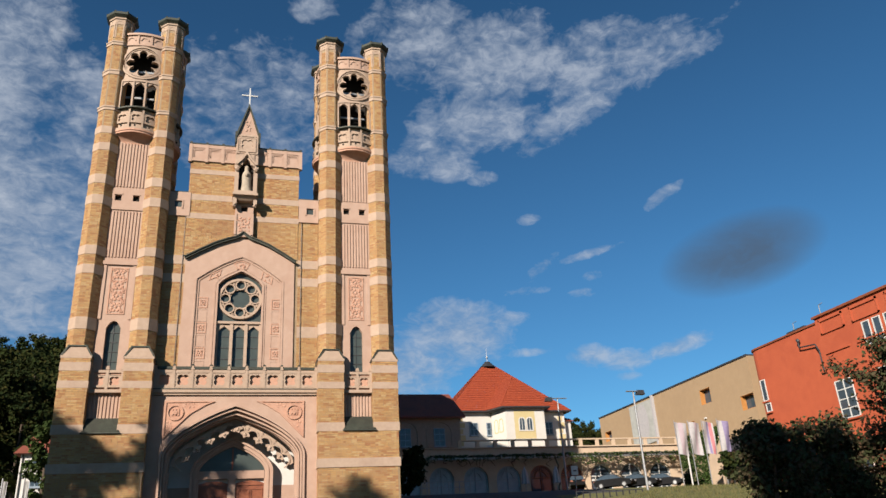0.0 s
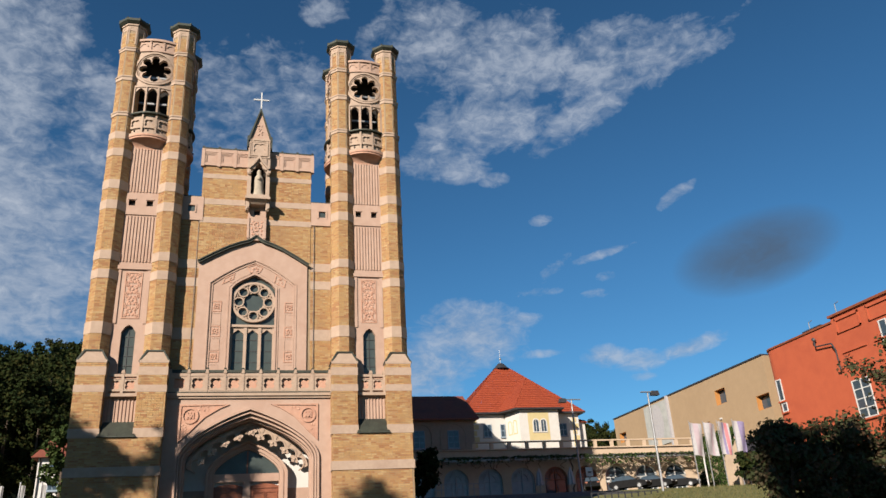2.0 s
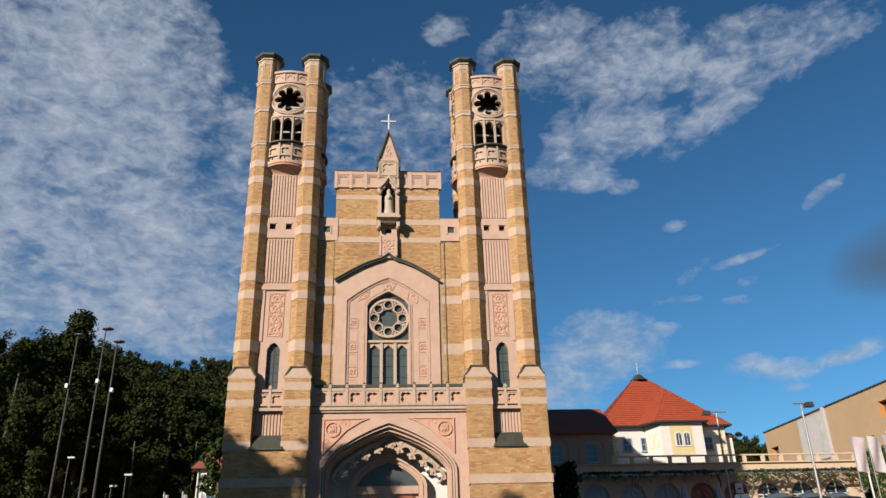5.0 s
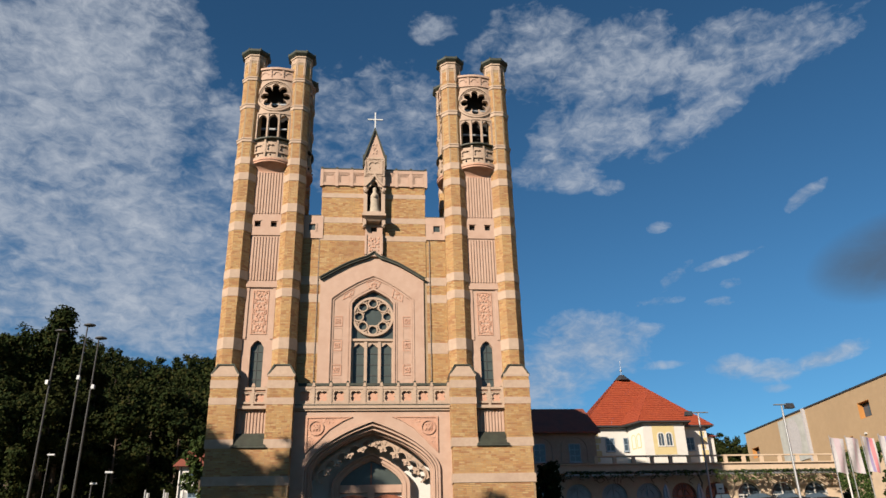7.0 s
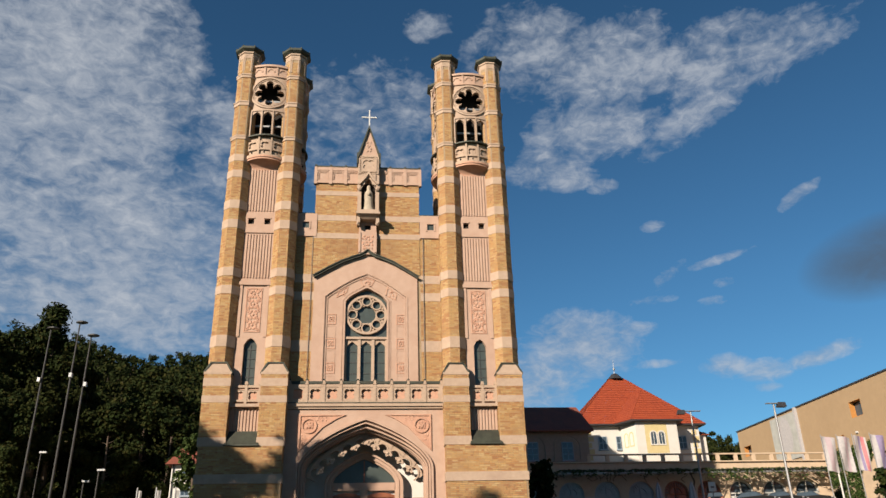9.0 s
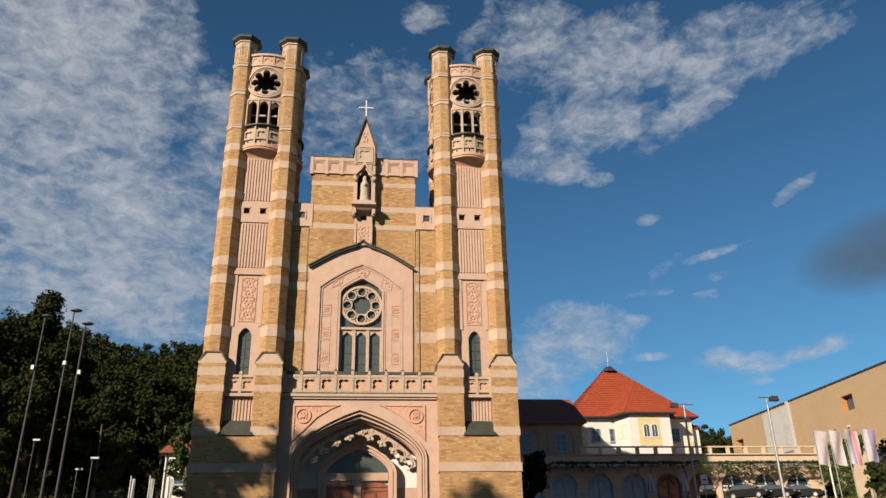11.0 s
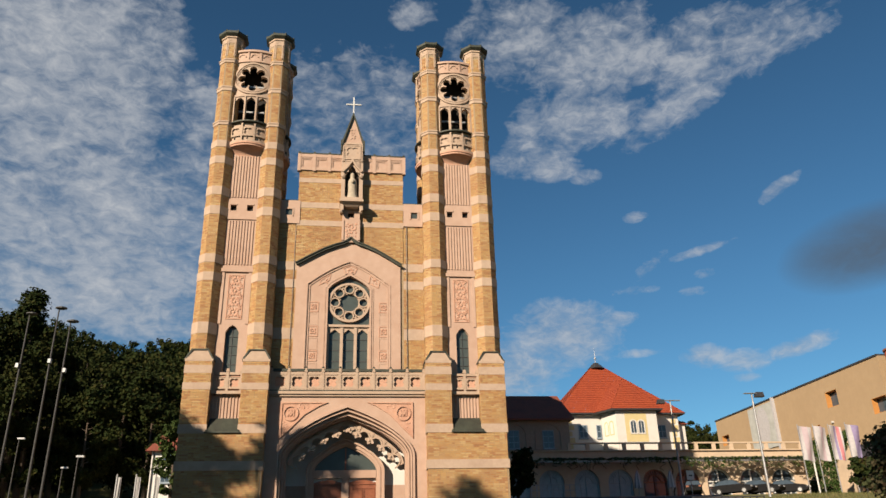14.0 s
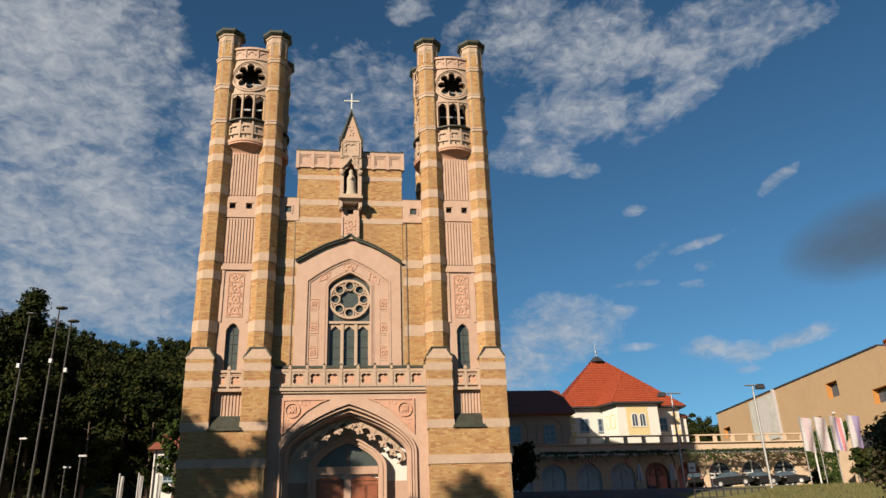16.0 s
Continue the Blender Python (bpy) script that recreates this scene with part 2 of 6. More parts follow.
M_ASPHALT = material("asphalt", (0.03108, 0.03108, 0.03182), (0.0444, 0.04366, 0.04218), 8, 0.9, 0.5, 120, (0.02516, 0.02516, 0.02516), 0.4)

# ---- mesh helpers ----


class Mesh:
    """Gathers vertices and faces for one mesh."""

    def __init__(self):
        self.v, self.f = [], []

    def face_set(self, verts, faces):
        k = len(self.v)
        self.v.extend(tuple(p) for p in verts)
        self.f.extend(tuple(k + i for i in f) for f in faces)

    def box(self, x0, x1, y0, y1, z0, z1, top=None):
        """top: (x0, x1, y0, y1) of the upper face, where it differs."""
        a0, a1, b0, b1 = top or (x0, x1, y0, y1)
        self.face_set([(x0, y0, z0), (x1, y0, z0), (x1, y1, z0), (x0, y1, z0), (a0, b0, z1), (a1, b0, z1), (a1, b1, z1), (a0, b1, z1)],
                      [(0, 3, 2, 1), (4, 5, 6, 7), (0, 1, 5, 4), (1, 2, 6, 5), (2, 3, 7, 6), (3, 0, 4, 7)])

    def prism(self, poly, z0, z1, top=None):
        """A plan outline raised from z0 to z1; top: another outline of as many corners."""
        n = len(poly)
        top = top or poly
        self.face_set([(x, y, z0) for x, y in poly] + [(x, y, z1) for x, y in top],
                      [tuple(range(n))[::-1], tuple(range(n, 2 * n))] + [(i, (i + 1) % n, n + (i + 1) % n, n + i) for i in range(n)])

    def front(self, poly, y0, y1):
        """An outline in x and z, made thick from y0 back to y1."""
        n = len(poly)
        self.face_set([(x, y0, z) for x, z in poly] + [(x, y1, z) for x, z in poly],
                      [tuple(range(n)), tuple(range(n, 2 * n))[::-1]] + [(i, n + i, n + (i + 1) % n, (i + 1) % n) for i in range(n)])

    def strip(self, inner, outer, y0, y1, closed=False):
        """A flat band between two lines of (x, z), made thick from y0 to y1."""
        n = len(inner)
        for i in range(n if closed else n - 1):
            j = (i + 1) % n
            a, b, c, d = inner[i], inner[j], outer[j], outer[i]
            vs = [(p[0], y0, p[1]) for p in (a, b, c, d)] + [(p[0], y1, p[1]) for p in (a, b, c, d)]
            fs = [(0, 1, 2, 3), (7, 6, 5, 4), (1, 0, 4, 5), (3, 2, 6, 7)]
            if not closed and i == 0:
                fs.append((0, 3, 7, 4))
            if not closed and i == n - 2:
                fs.append((2, 1, 5, 6))
            self.face_set(vs, fs)

    def ring(self, cx, cz, r0, r1, y0, y1, n=24, a0=0.0, a1=360.0):
        closed = a1 - a0 >= 360
        ang = [radians(a0 + (a1 - a0) * i / (n if closed else n - 1)) for i in range(n)]
        self.strip([(cx + r0 * math.cos(a), cz + r0 * math.sin(a)) for a in ang], [(cx + r1 * math.cos(a), cz + r1 * math.sin(a)) for a in ang], y0, y1, closed)

    def line(self, pts, w, y0, y1, closed=False):
        """A bar of width w that follows the line pts of (x, z)."""
        a, b = offset(pts, -w / 2, closed), offset(pts, w / 2, closed)
        self.strip(a, b, y0, y1, closed)

    def tube(self, p, q, r0, r1=None, n=8):
        p, q = Vector(p), Vector(q)
        r1 = r0 if r1 is None else r1
        d = (q - p).normalized()
        u = d.orthogonal().normalized()
        w = d.cross(u)
        vs = []
        for c, r in ((p, r0), (q, r1)):
            vs += [c + u * (r * math.cos(2 * math.pi * i / n)) + w * (r * math.sin(2 * math.pi * i / n)) for i in range(n)]
        self.face_set(vs, [(i, (i + 1) % n, n + (i + 1) % n, n + i) for i in range(n)] + [tuple(range(n))[::-1], tuple(range(n, 2 * n))])

    def blob(self, c, rx, ry, rz, n=8, m=5, seed=0, rough=0.15):
        rnd = random.Random(seed)
        vs = [(c[0], c[1], c[2] - rz)]
        for j in range(1, m):
            a = math.pi * j / m - math.pi / 2
            for i in range(n):
                k = 1 + rnd.uniform(-rough, rough)
                b = 2 * math.pi * i / n
                vs.append((c[0] + rx * k * math.cos(a) * math.cos(b), c[1] + ry * k * math.cos(a) * math.sin(b), c[2] + rz * k * math.sin(a)))
        vs.append((c[0], c[1], c[2] + rz))
        fs = [(0, 1 + (i + 1) % n, 1 + i) for i in range(n)]
        for j in range(m - 2):
            fs += [(1 + j * n + i, 1 + j * n + (i + 1) % n, 1 + (j + 1) * n + (i + 1) % n, 1 + (j + 1) * n + i) for i in range(n)]
        t = len(vs) - 1
        fs += [(t, 1 + (m - 2) * n + i, 1 + (m - 2) * n + (i + 1) % n) for i in range(n)]
        self.face_set(vs, fs)

    def bricks(self, p, u, out, width, z0, z1, seed=0, bond=0.25, course=0.077, joint=0.012, proud=0.012):
        """Brick courses on an upright face: p its lower corner, u along it, out away from it."""
        rnd = random.Random(seed)
        p, u, out = Vector(p), Vector(u).normalized(), Vector(out).normalized()
        rows = max(1, round((z1 - z0) / course))
        h = (z1 - z0) / rows
        for r in range(rows):
            za, zb = z0 + r * h + joint / 2, z0 + (r + 1) * h - joint / 2
            s = -bond * (0.5 if r % 2 else 0.0) - rnd.uniform(0, 0.03)
            while s < width - 0.02:
                long = bond * (0.5 if rnd.random() < 0.3 else 1.0)
                a, b = max(0.003, s + joint / 2), min(width - 0.003, s + long - joint / 2)
                s += long
                if b - a < 0.03:
                    continue
                o = proud * rnd.uniform(0.6, 1.3)
                q = []
                for lift in (0.0, o):
                    for ss, zz in ((a, za), (b, za), (b, zb), (a, zb)):
                        w = p + u * ss + out * lift
                        q.append((w.x, w.y, zz))
                self.face_set(q, [(4, 5, 6, 7), (0, 1, 5, 4), (1, 2, 6, 5), (2, 3, 7, 6), (3, 0, 4, 7)])

    def bend(self, half, bulge, start=0):
        """Bows what was added since start forward in the middle."""
        self.v[start:] = [(x, y - bulge * max(0.0, 1 - (x / half) ** 2), z) for x, y, z in self.v[start:]]

    def data(self, name):
        me = bpy.data.meshes.new(name)
        me.from_pydata(self.v, [], self.f)
        if len(self.v) < 4000:
            bm = bmesh.new()
            bm.from_mesh(me)
            bmesh.ops.remove_doubles(bm, verts=bm.verts, dist=0.0005)
            bm.to_mesh(me)
            bm.free()
        me.update()
        return me


def offset(pts, d, closed=False):
    """The line pts of (x, z) moved sideways by d."""
    n, out = len(pts), []
    for i in range(n):
        a = pts[(i - 1) % n] if closed or i else pts[i]
        b = pts[(i + 1) % n] if closed or i < n - 1 else pts[i]
        p = pts[i]
        d1 = Vector((p[0] - a[0], p[1] - a[1]))
        d2 = Vector((b[0] - p[0], b[1] - p[1]))
        d1 = d1.normalized() if d1.length > 1e-9 else d2.normalized()
        d2 = d2.normalized() if d2.length > 1e-9 else d1
        t = (d1 + d2).normalized()
        k = d / max(0.5, t.dot(d1))
        out.append((p[0] - t.y * k, p[1] + t.x * k))
    return out


PLACES = {}


def part(name, m, mat, parent=None, label="", kind="", smooth=False, place=None):
    """Links the mesh m as one object, under parent if there is one."""
    me = m
    if isinstance(m, Mesh):
        me = m.data(name)
        me.materials.append(mat)
        if smooth:
            me.polygons.foreach_set("use_smooth", [True] * len(me.polygons))
    ob = new(name, me)
    place = place or Matrix.Identity(4)
    ob.matrix_basis = place
    if parent:
        ob.parent = parent
        ob.matrix_parent_inverse = PLACES[parent.name].inverted()
    PLACES[ob.name] = place
    return tagged(ob, label, "", "", kind)


def thing(name, label, category, group="", kind="", at=(0, 0, 0)):
    """An Empty at the base of a thing, to hold its parts; the parts are given in world places."""
    ob = new(name)
    ob.location = at
    PLACES[ob.name] = Matrix.Translation(at)
    return tagged(ob, label, category, group, kind)


def thing_mesh(name, m, mat, label, category, group="", kind="", smooth=False):
    return tagged(part(name, m, mat, None, label, kind, smooth), label, category, group, kind)


def step(a, b, x):
    k = min(1.0, max(0.0, (x - a) / (b - a)))
    return k * k * (3 - 2 * k)


def ground_height(x, y):
    """The ground climbs gently ahead, with a steep wooded hill to the left and far ahead; an unseen hill further left
    casts shade.
    """
    z = 0.06 * max(0.0, y) * step(-5, 30, y + 5)
    z += (1.6 + 0.088 * y - 0.06 * y) * step(34, 62, y) * (1 - step(95, 130, y)) if y > 0 else 0.0
    if y > 95:
        z += (1.6 + 0.088 * 95 - 0.06 * 95) * step(95, 130, y)
    bank = step(0.45, 0.62, x / max(y, 20.0)) * step(24, 44, y) * (1 - step(44, 60, y)) * (1 - step(60, 90, x))
    z += bank * (1.6 + 0.087 * 44 - 0.06 * 44) * 0.60
    hill = step(95, 190, y) * (1 - step(-10, 60, x) * 0.75)
    z += 26 * hill + 14 * step(150, 330, y) * (1 - step(-10, 80, x) * 0.4)
    # unseen hill far left, raised so that its trees shade the hillside wood
    z += 44 * step(-42, -112, x) * step(20, 75, y) * step(-0.66, -0.95, x / max(y, 1.0))
    return z

# ---- ground ----
def build_ground():
    m = Mesh()
    xs = [-900, -600, -400, -300] + list(range(-240, 241, 6)) + [300, 400, 600, 900]
    ys = [-900, -500, -250, -120, -60, -30] + list(range(-12, 200, 4)) + list(range(210, 420, 15)) + [500, 700, 1000, 1500]
    m.v = [(x, y, ground_height(x, y)) for y in ys for x in xs]
    w = len(xs)
    m.f = [(j * w + i, j * w + i + 1, (j + 1) * w + i + 1, (j + 1) * w + i) for j in range(len(ys) - 1) for i in range(w - 1)]
    g = thing_mesh("ground", m, M_GRASS, "asphalt forecourt and dry yellow-green grass climbing to the buildings", "ground", kind="structure", smooth=True)
    g.data.materials.append(M_ASPHALT)
    for face in g.data.polygons:
        x, y, _ = face.center
        if -24 < x < 0.47 * max(y, 24.0) and -14 < y < 89:
            face.material_index = 1


build_ground()

# ---- church ----
CX, FRONT = 0.26, 36.0          # middle of the front, plane of the portal wall
BASE = 2.0
AXIS_Y, HALF = 37.58, 1.30      # towers: depth of their axis, half the distance between turret axes
TOWERS = (CX - 5.58, CX + 5.58)
BANDS = ((12.36, 12.92), (15.03, 15.47), (15.98, 16.43), (18.6, 19.07), (19.7, 20.18), (21.53, 21.95), (22.5, 22.9), (23.85, 24.1), (26.0, 26.3), (27.85, 28.1))
church = thing("church", "buff brick gothic church with pale stone bands and twin towers", "church", at=(CX, 37.5, BASE))


def oct_plan(x, y, r):
    k = r / math.cos(math.pi / 8)
    return [(x + k * math.cos(math.pi / 8 + i * math.pi / 4), y + k * math.sin(math.pi / 8 + i * math.pi / 4)) for i in range(8)]


def arch_points(h, spring, rise, c=0.0, n=13, straight=0.45):
    """The line of a depressed pointed arch, from its left springing over the apex to its right one."""
    pts = []
    for i in range(2 * n - 1):
        a = math.pi / 2 * (i / (n - 1) - 1)
        u = math.sin(a)
        pts.append((c + h * u, spring + rise * ((1 - straight) * math.cos(a) + straight * (1 - abs(u)))))
    return pts


def arched_wall(m, x0, x1, z0, z1, arch, y0, y1):
    """A wall with an arched opening that reaches down to z0."""
    m.box(x0, arch[0][0], y0, y1, z0, z1)
    m.box(arch[-1][0], x1, y0, y1, z0, z1)
    m.strip(arch, [(x, z1) for x, _ in arch], y0, y1)


def foil_plate(m, x, z, lobes, core, mid, lobe_r, half, y0, y1, turn=0.0, steps=48):
    """A square plate pierced by a foiled opening."""
    inner, outer = [], []
    for i in range(steps):
        a = 2 * math.pi * i / steps
        r = core
        for q in range(lobes):
            t = turn + 2 * math.pi * q / lobes
            d = lobe_r ** 2 - (mid * math.sin(a - t)) ** 2
            if math.cos(a - t) > 0 and d > 0:
                r = max(r, mid * math.cos(a - t) + math.sqrt(d))
        k = half / max(abs(math.cos(a)), abs(math.sin(a)))
        inner.append((x + r * math.cos(a), z + r * math.sin(a)))
        outer.append((x + k * math.cos(a), z + k * math.sin(a)))
    m.strip(inner, outer, y0, y1, True)


def quatrefoil(m, x, z, r, y0, y1):
    """A four-lobed opening in a stone panel, with a moulded rim and pointed cusps."""
    foil_plate(m, x, z, 4, r * 0.40, r * 0.50, r * 0.44, r * 1.1, y0, y1, math.pi / 4, 40)
    m.line([(x - r * 1.08, z - r * 1.08), (x + r * 1.08, z - r * 1.08), (x + r * 1.08, z + r * 1.08), (x - r * 1.08, z + r * 1.08)], r * 0.12, y0 - 0.02, y0, True)


def leaf_relief(m, x0, x1, z0, z1, y, seed, size=0.09):
    """Curled leaves carved in low relief."""
    rnd = random.Random(seed)
    nx, nz = max(1, round((x1 - x0) / (size * 1.7))), max(1, round((z1 - z0) / (size * 1.7)))
    for j in range(nz):
        for i in range(nx):
            x = x0 + (i + 0.5 + rnd.uniform(-0.3, 0.3)) * (x1 - x0) / nx
            z = z0 + (j + 0.5 + rnd.uniform(-0.3, 0.3)) * (z1 - z0) / nz
            m.blob((x, y, z), size * rnd.uniform(0.45, 0.8), 0.035, size * rnd.uniform(0.5, 0.9), 7, 4, rnd.random(), 0.4)


def flower(m, x, z, r, y, seed):
    """Four curled leaves round a boss, carved in low relief."""
    m.blob((x, y, z), r * 0.28, 0.045, r * 0.28, 8, 5, seed, 0.1)
    for k in range(4):
        a = math.pi / 4 + k * math.pi / 2
        for q in (-0.32, 0.32):
            m.blob((x + r * 0.72 * math.cos(a + q), y, z + r * 0.72 * math.sin(a + q)), r * 0.32, 0.035, r * 0.32, 7, 4, seed + k + q, 0.3)
        m.blob((x + r * 1.05 * math.cos(a), y, z + r * 1.05 * math.sin(a)), r * 0.22, 0.03, r * 0.22, 6, 4, seed + k, 0.3)


def rib(p, z0, z1):
    """One upright rib of a fluted panel."""
    m = Mesh()
    m.prism([(0, 0), (p * 0.1, -0.045), (p * 0.5, -0.045), (p * 0.6, 0)], z0, z1)
    return m


# meshes of a tower round its own axis, front towards -y; used for every side and both towers
def tower_meshes():
    d = {}
    f = -AXIS_Y                      # a plane of the world's y, seen from the axis
    m = Mesh()                       # core
    m.box(-1.86, 1.86, 35.62 + f, 39.3 + f, BASE, 7.70)
    m.box(-1.10, 1.10, -1.10, 1.10, 7.7, 23.6)
    m.box(-1.3, 1.3, -1.3, 1.3, 28.5, 28.7)
    for sx in (-1, 1):
        m.box(sx * HALF - 0.60, sx * HALF + 0.60, 35.62 + f, 36.6 + f, 7.7, 11.0)
        m.box(sx * HALF - 0.60, sx * HALF + 0.60, 37.6 + f, 39.2 + f, 7.7, 11.0)
    d["core"] = m
    # near-black box filling the open belfry, its shade put into the colour
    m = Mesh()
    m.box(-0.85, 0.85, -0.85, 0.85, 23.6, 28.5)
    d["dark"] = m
    m = Mesh()                       # turret shaft
    m.prism(oct_plan(0, 0, 0.55), 11.0, 29.55)
    d["turret"] = m
    m = Mesh()
    lo = 11.3
    for k, (a, b) in enumerate(list(BANDS) + [(29.0, 29.55)]):
        for q in range(5):
            ang = radians(-180 + 45 * q)
            out = Vector((math.cos(ang), math.sin(ang), 0))
            u = Vector((-out.y, out.x, 0))
            w = 2 * 0.55 * math.tan(math.pi / 8)
            inset = 0.05 if lo > 22.8 else 0.0
            m.bricks(out * 0.552 - u * (w / 2 - inset), u, out, w - 2 * inset, lo, a, 100 + k * 9 + q)
        lo = b
    d["turret_bricks"] = m
    for k, (a, b) in enumerate(BANDS):
        m = Mesh()
        r = 0.585 if k < 7 else 0.60
        m.prism(oct_plan(0, 0, r), a, b)
        if k >= 7:
            m.prism(oct_plan(0, 0, r + 0.03), b - 0.1, b - 0.02)
        d["band%d" % k] = m
    m = Mesh()                       # head of a turret with blind arches
    m.prism(oct_plan(0, 0, 0.57), 29.35, 29.78)
    m.prism(oct_plan(0, 0, 0.62), 29.68, 29.8)
    d["turret_head"] = m
    m = Mesh()
    m.ring(0, 29.22, 0.15, 0.215, -0.58, -0.53, 9, 0, 180)
    m.box(-0.215, -0.15, -0.58, -0.53, 28.3, 29.22)
    m.box(0.15, 0.215, -0.58, -0.53, 28.3, 29.22)
    d["blind_arch"] = m
    m = Mesh()                       # copper cap
    m.prism(oct_plan(0, 0, 0.64), 29.78, 29.9, oct_plan(0, 0, 0.78))
    m.prism(oct_plan(0, 0, 0.78), 29.9, 30.04)
    m.prism(oct_plan(0, 0, 0.72), 30.02, 30.3, oct_plan(0, 0, 0.12))
    for q in range(8):
        a = math.pi / 8 + q * math.pi / 4
        m.blob((0.80 * math.cos(a), 0.80 * math.sin(a), 30.05), 0.06, 0.06, 0.07, 6, 4, q)
    d["cap"] = m
    m = Mesh()                       # sloped stone head of a lower pier
    m.box(-0.63, 0.63, -0.63, 0.6, 10.98, 11.1)
    m.box(-0.60, 0.60, -0.61, 0.6, 11.1, 11.52, (-0.36, 0.36, -0.56, 0.6))
    d["pier_head"] = m
    m = Mesh()
    for sx in (-1, 1):
        m.front([(sx * 0.66, 11.02), (sx * 0.66, 11.1), (sx * 0.38, 11.58), (sx * 0.32, 11.54), (sx * 0.6, 11.06)][::sx], -0.62, 0.5)
    m.box(-0.38, 0.38, -0.62, 0.5, 11.52, 11.58)
    d["pier_coping"] = m
    for k, (a, b) in enumerate(((10.42, 10.80), (9.66, 9.98), (7.68, 8.08))):
        m = Mesh()
        m.box(-0.625, 0.625, -0.63, 0.5, a, b)
        d["pier_band%d" % k] = m
    m = Mesh()                       # lower bricks: pier fronts and sides
    for z0, z1 in ((8.08, 9.66), (9.98, 10.42), (10.80, 10.98)):
        m.bricks((-0.60, -0.605, 0), (1, 0, 0), (0, -1, 0), 1.2, z0, z1, int(z0 * 10))
        m.bricks((-0.60, 0.3, 0), (0, -1, 0), (-1, 0, 0), 0.9, z0, z1, int(z0 * 11))
        m.bricks((0.60, -0.6, 0), (0, 1, 0), (1, 0, 0), 0.9, z0, z1, int(z0 * 12))
    d["pier_bricks"] = m
    # the panel between two turrets
    g = 36.12 + f
    m = Mesh()
    m.box(-0.85, -0.31, g, g + 0.3, 7.7, 12.95)
    m.box(0.31, 0.85, g, g + 0.3, 7.7, 12.95)
    m.box(-0.31, 0.31, g, g + 0.3, 7.7, 10.55)
    top = [(-0.31, 12.55), (-0.16, 12.80), (0, 12.90), (0.16, 12.80), (0.31, 12.55)]
    m.strip(top, [(x, 12.95) for x, _ in top], g, g + 0.3)
    m.box(-0.85, 0.85, g, g + 0.3, 12.95, 18.5)
    for a, b in ((-0.85, -0.60), (-0.30, 0.22), (0.52, 0.85)):
        m.box(a, b, g - 0.06, g + 0.3, 18.5, 19.65)
    for a in (-0.60, 0.22):
        m.box(a, a + 0.30, g - 0.06, g + 0.3, 18.5, 18.98)
        m.box(a, a + 0.30, g - 0.06, g + 0.3, 19.3, 19.65)
        m.box(a - 0.04, a + 0.34, g - 0.09, g - 0.055, 19.3, 19.37)
    m.box(-0.85, 0.85, g, g + 0.3, 19.65, 22.6)
    m.box(-0.85, 0.85, g - 0.10, g, 15.62, 15.80)
    m.box(-0.85, 0.85, g - 0.06, g, 15.80, 15.95)
    for a in (-0.72, 0.58):
        m.box(a, a + 0.14, g - 0.05, g, 12.95, 15.62)
    d["panel"] = m
    d["rib_low"], d["rib_mid"], d["rib_high"] = rib(0.149, 8.3, 9.5), rib(0.147, 16.02, 18.42), rib(0.147, 19.75, 22.2)
    m = Mesh()
    for i, z in enumerate((13.28, 13.82, 14.36, 14.90)):
        flower(m, 0.0, z + 0.27, 0.25, g, i)
        for sx in (-1, 1):
            for sz in (-1, 1):
                m.ring(sx * 0.25, z + 0.27 + sz * 0.2, 0.03, 0.075, g - 0.03, g, 8)
    m.line([(-0.36, 13.22), (0.36, 13.22), (0.36, 15.46), (-0.36, 15.46)], 0.05, g - 0.03, g, True)
    d["leaf_panel"] = m
    m = Mesh()
    m.front([(-0.31, 10.5), (0.31, 10.5), (0.31, 12.56), (0.16, 12.81), (0, 12.91), (-0.16, 12.81), (-0.31, 12.56)], g + 0.2, g + 0.24)
    d["lancet_glass"] = m
    m = Mesh()
    for z in (11.0, 11.45, 11.9, 12.35):
        m.box(-0.31, 0.31, g + 0.17, g + 0.2, z, z + 0.025)
    m.box(-0.012, 0.012, g + 0.17, g + 0.2, 10.5, 12.9)
    d["lancet_bars"] = m
    m = Mesh()
    m.box(0, 0.30, g + 0.12, g + 0.16, 18.98, 19.3)
    d["square_panes"] = m
    m = Mesh()                       # sloped copper roof over the base
    m.box(-0.76, 0.80, 35.50 + f, 36.3 + f, 7.69, 7.74)
    m.box(-0.74, 0.78, 35.52 + f, 36.3 + f, 7.74, 8.42, (-0.62, 0.66, 36.02 + f, 36.3 + f))
    for i in range(5):
        x = -0.66 + i * 0.34
        m.face_set([(x, 35.50 + f, 7.75), (x + 0.03, 35.50 + f, 7.75), (x * 0.86 + 0.03, 36.1 + f, 8.44), (x * 0.86, 36.1 + f, 8.44)], [(0, 1, 2, 3)])
    d["copper_roof"] = m
    m = Mesh()                       # little balustrade before the lancet
    m.box(-0.70, 0.70, 35.86 + f, 36.2 + f, 9.52, 9.66)
    m.box(-0.70, 0.70, 35.92 + f, 36.0 + f, 10.42, 10.54)
    for a in (-0.70, -0.06, 0.58):
        m.box(a, a + 0.12, 35.90 + f, 36.01 + f, 9.66, 10.72)
        m.box(a - 0.02, a + 0.14, 35.88 + f, 36.03 + f, 10.56, 10.64)
    for x in (-0.32, 0.32):
        quatrefoil(m, x, 10.04, 0.25, 35.92 + f, 36.0 + f)
    d["small_balustrade"] = m
    m = Mesh()
    m.box(-0.70, 0.70, 36.0 + f, 36.04 + f, 9.66, 10.42)
    d["small_backing"] = m
    # bowed balcony and belfry screen
    h = 1.14
    m = Mesh()
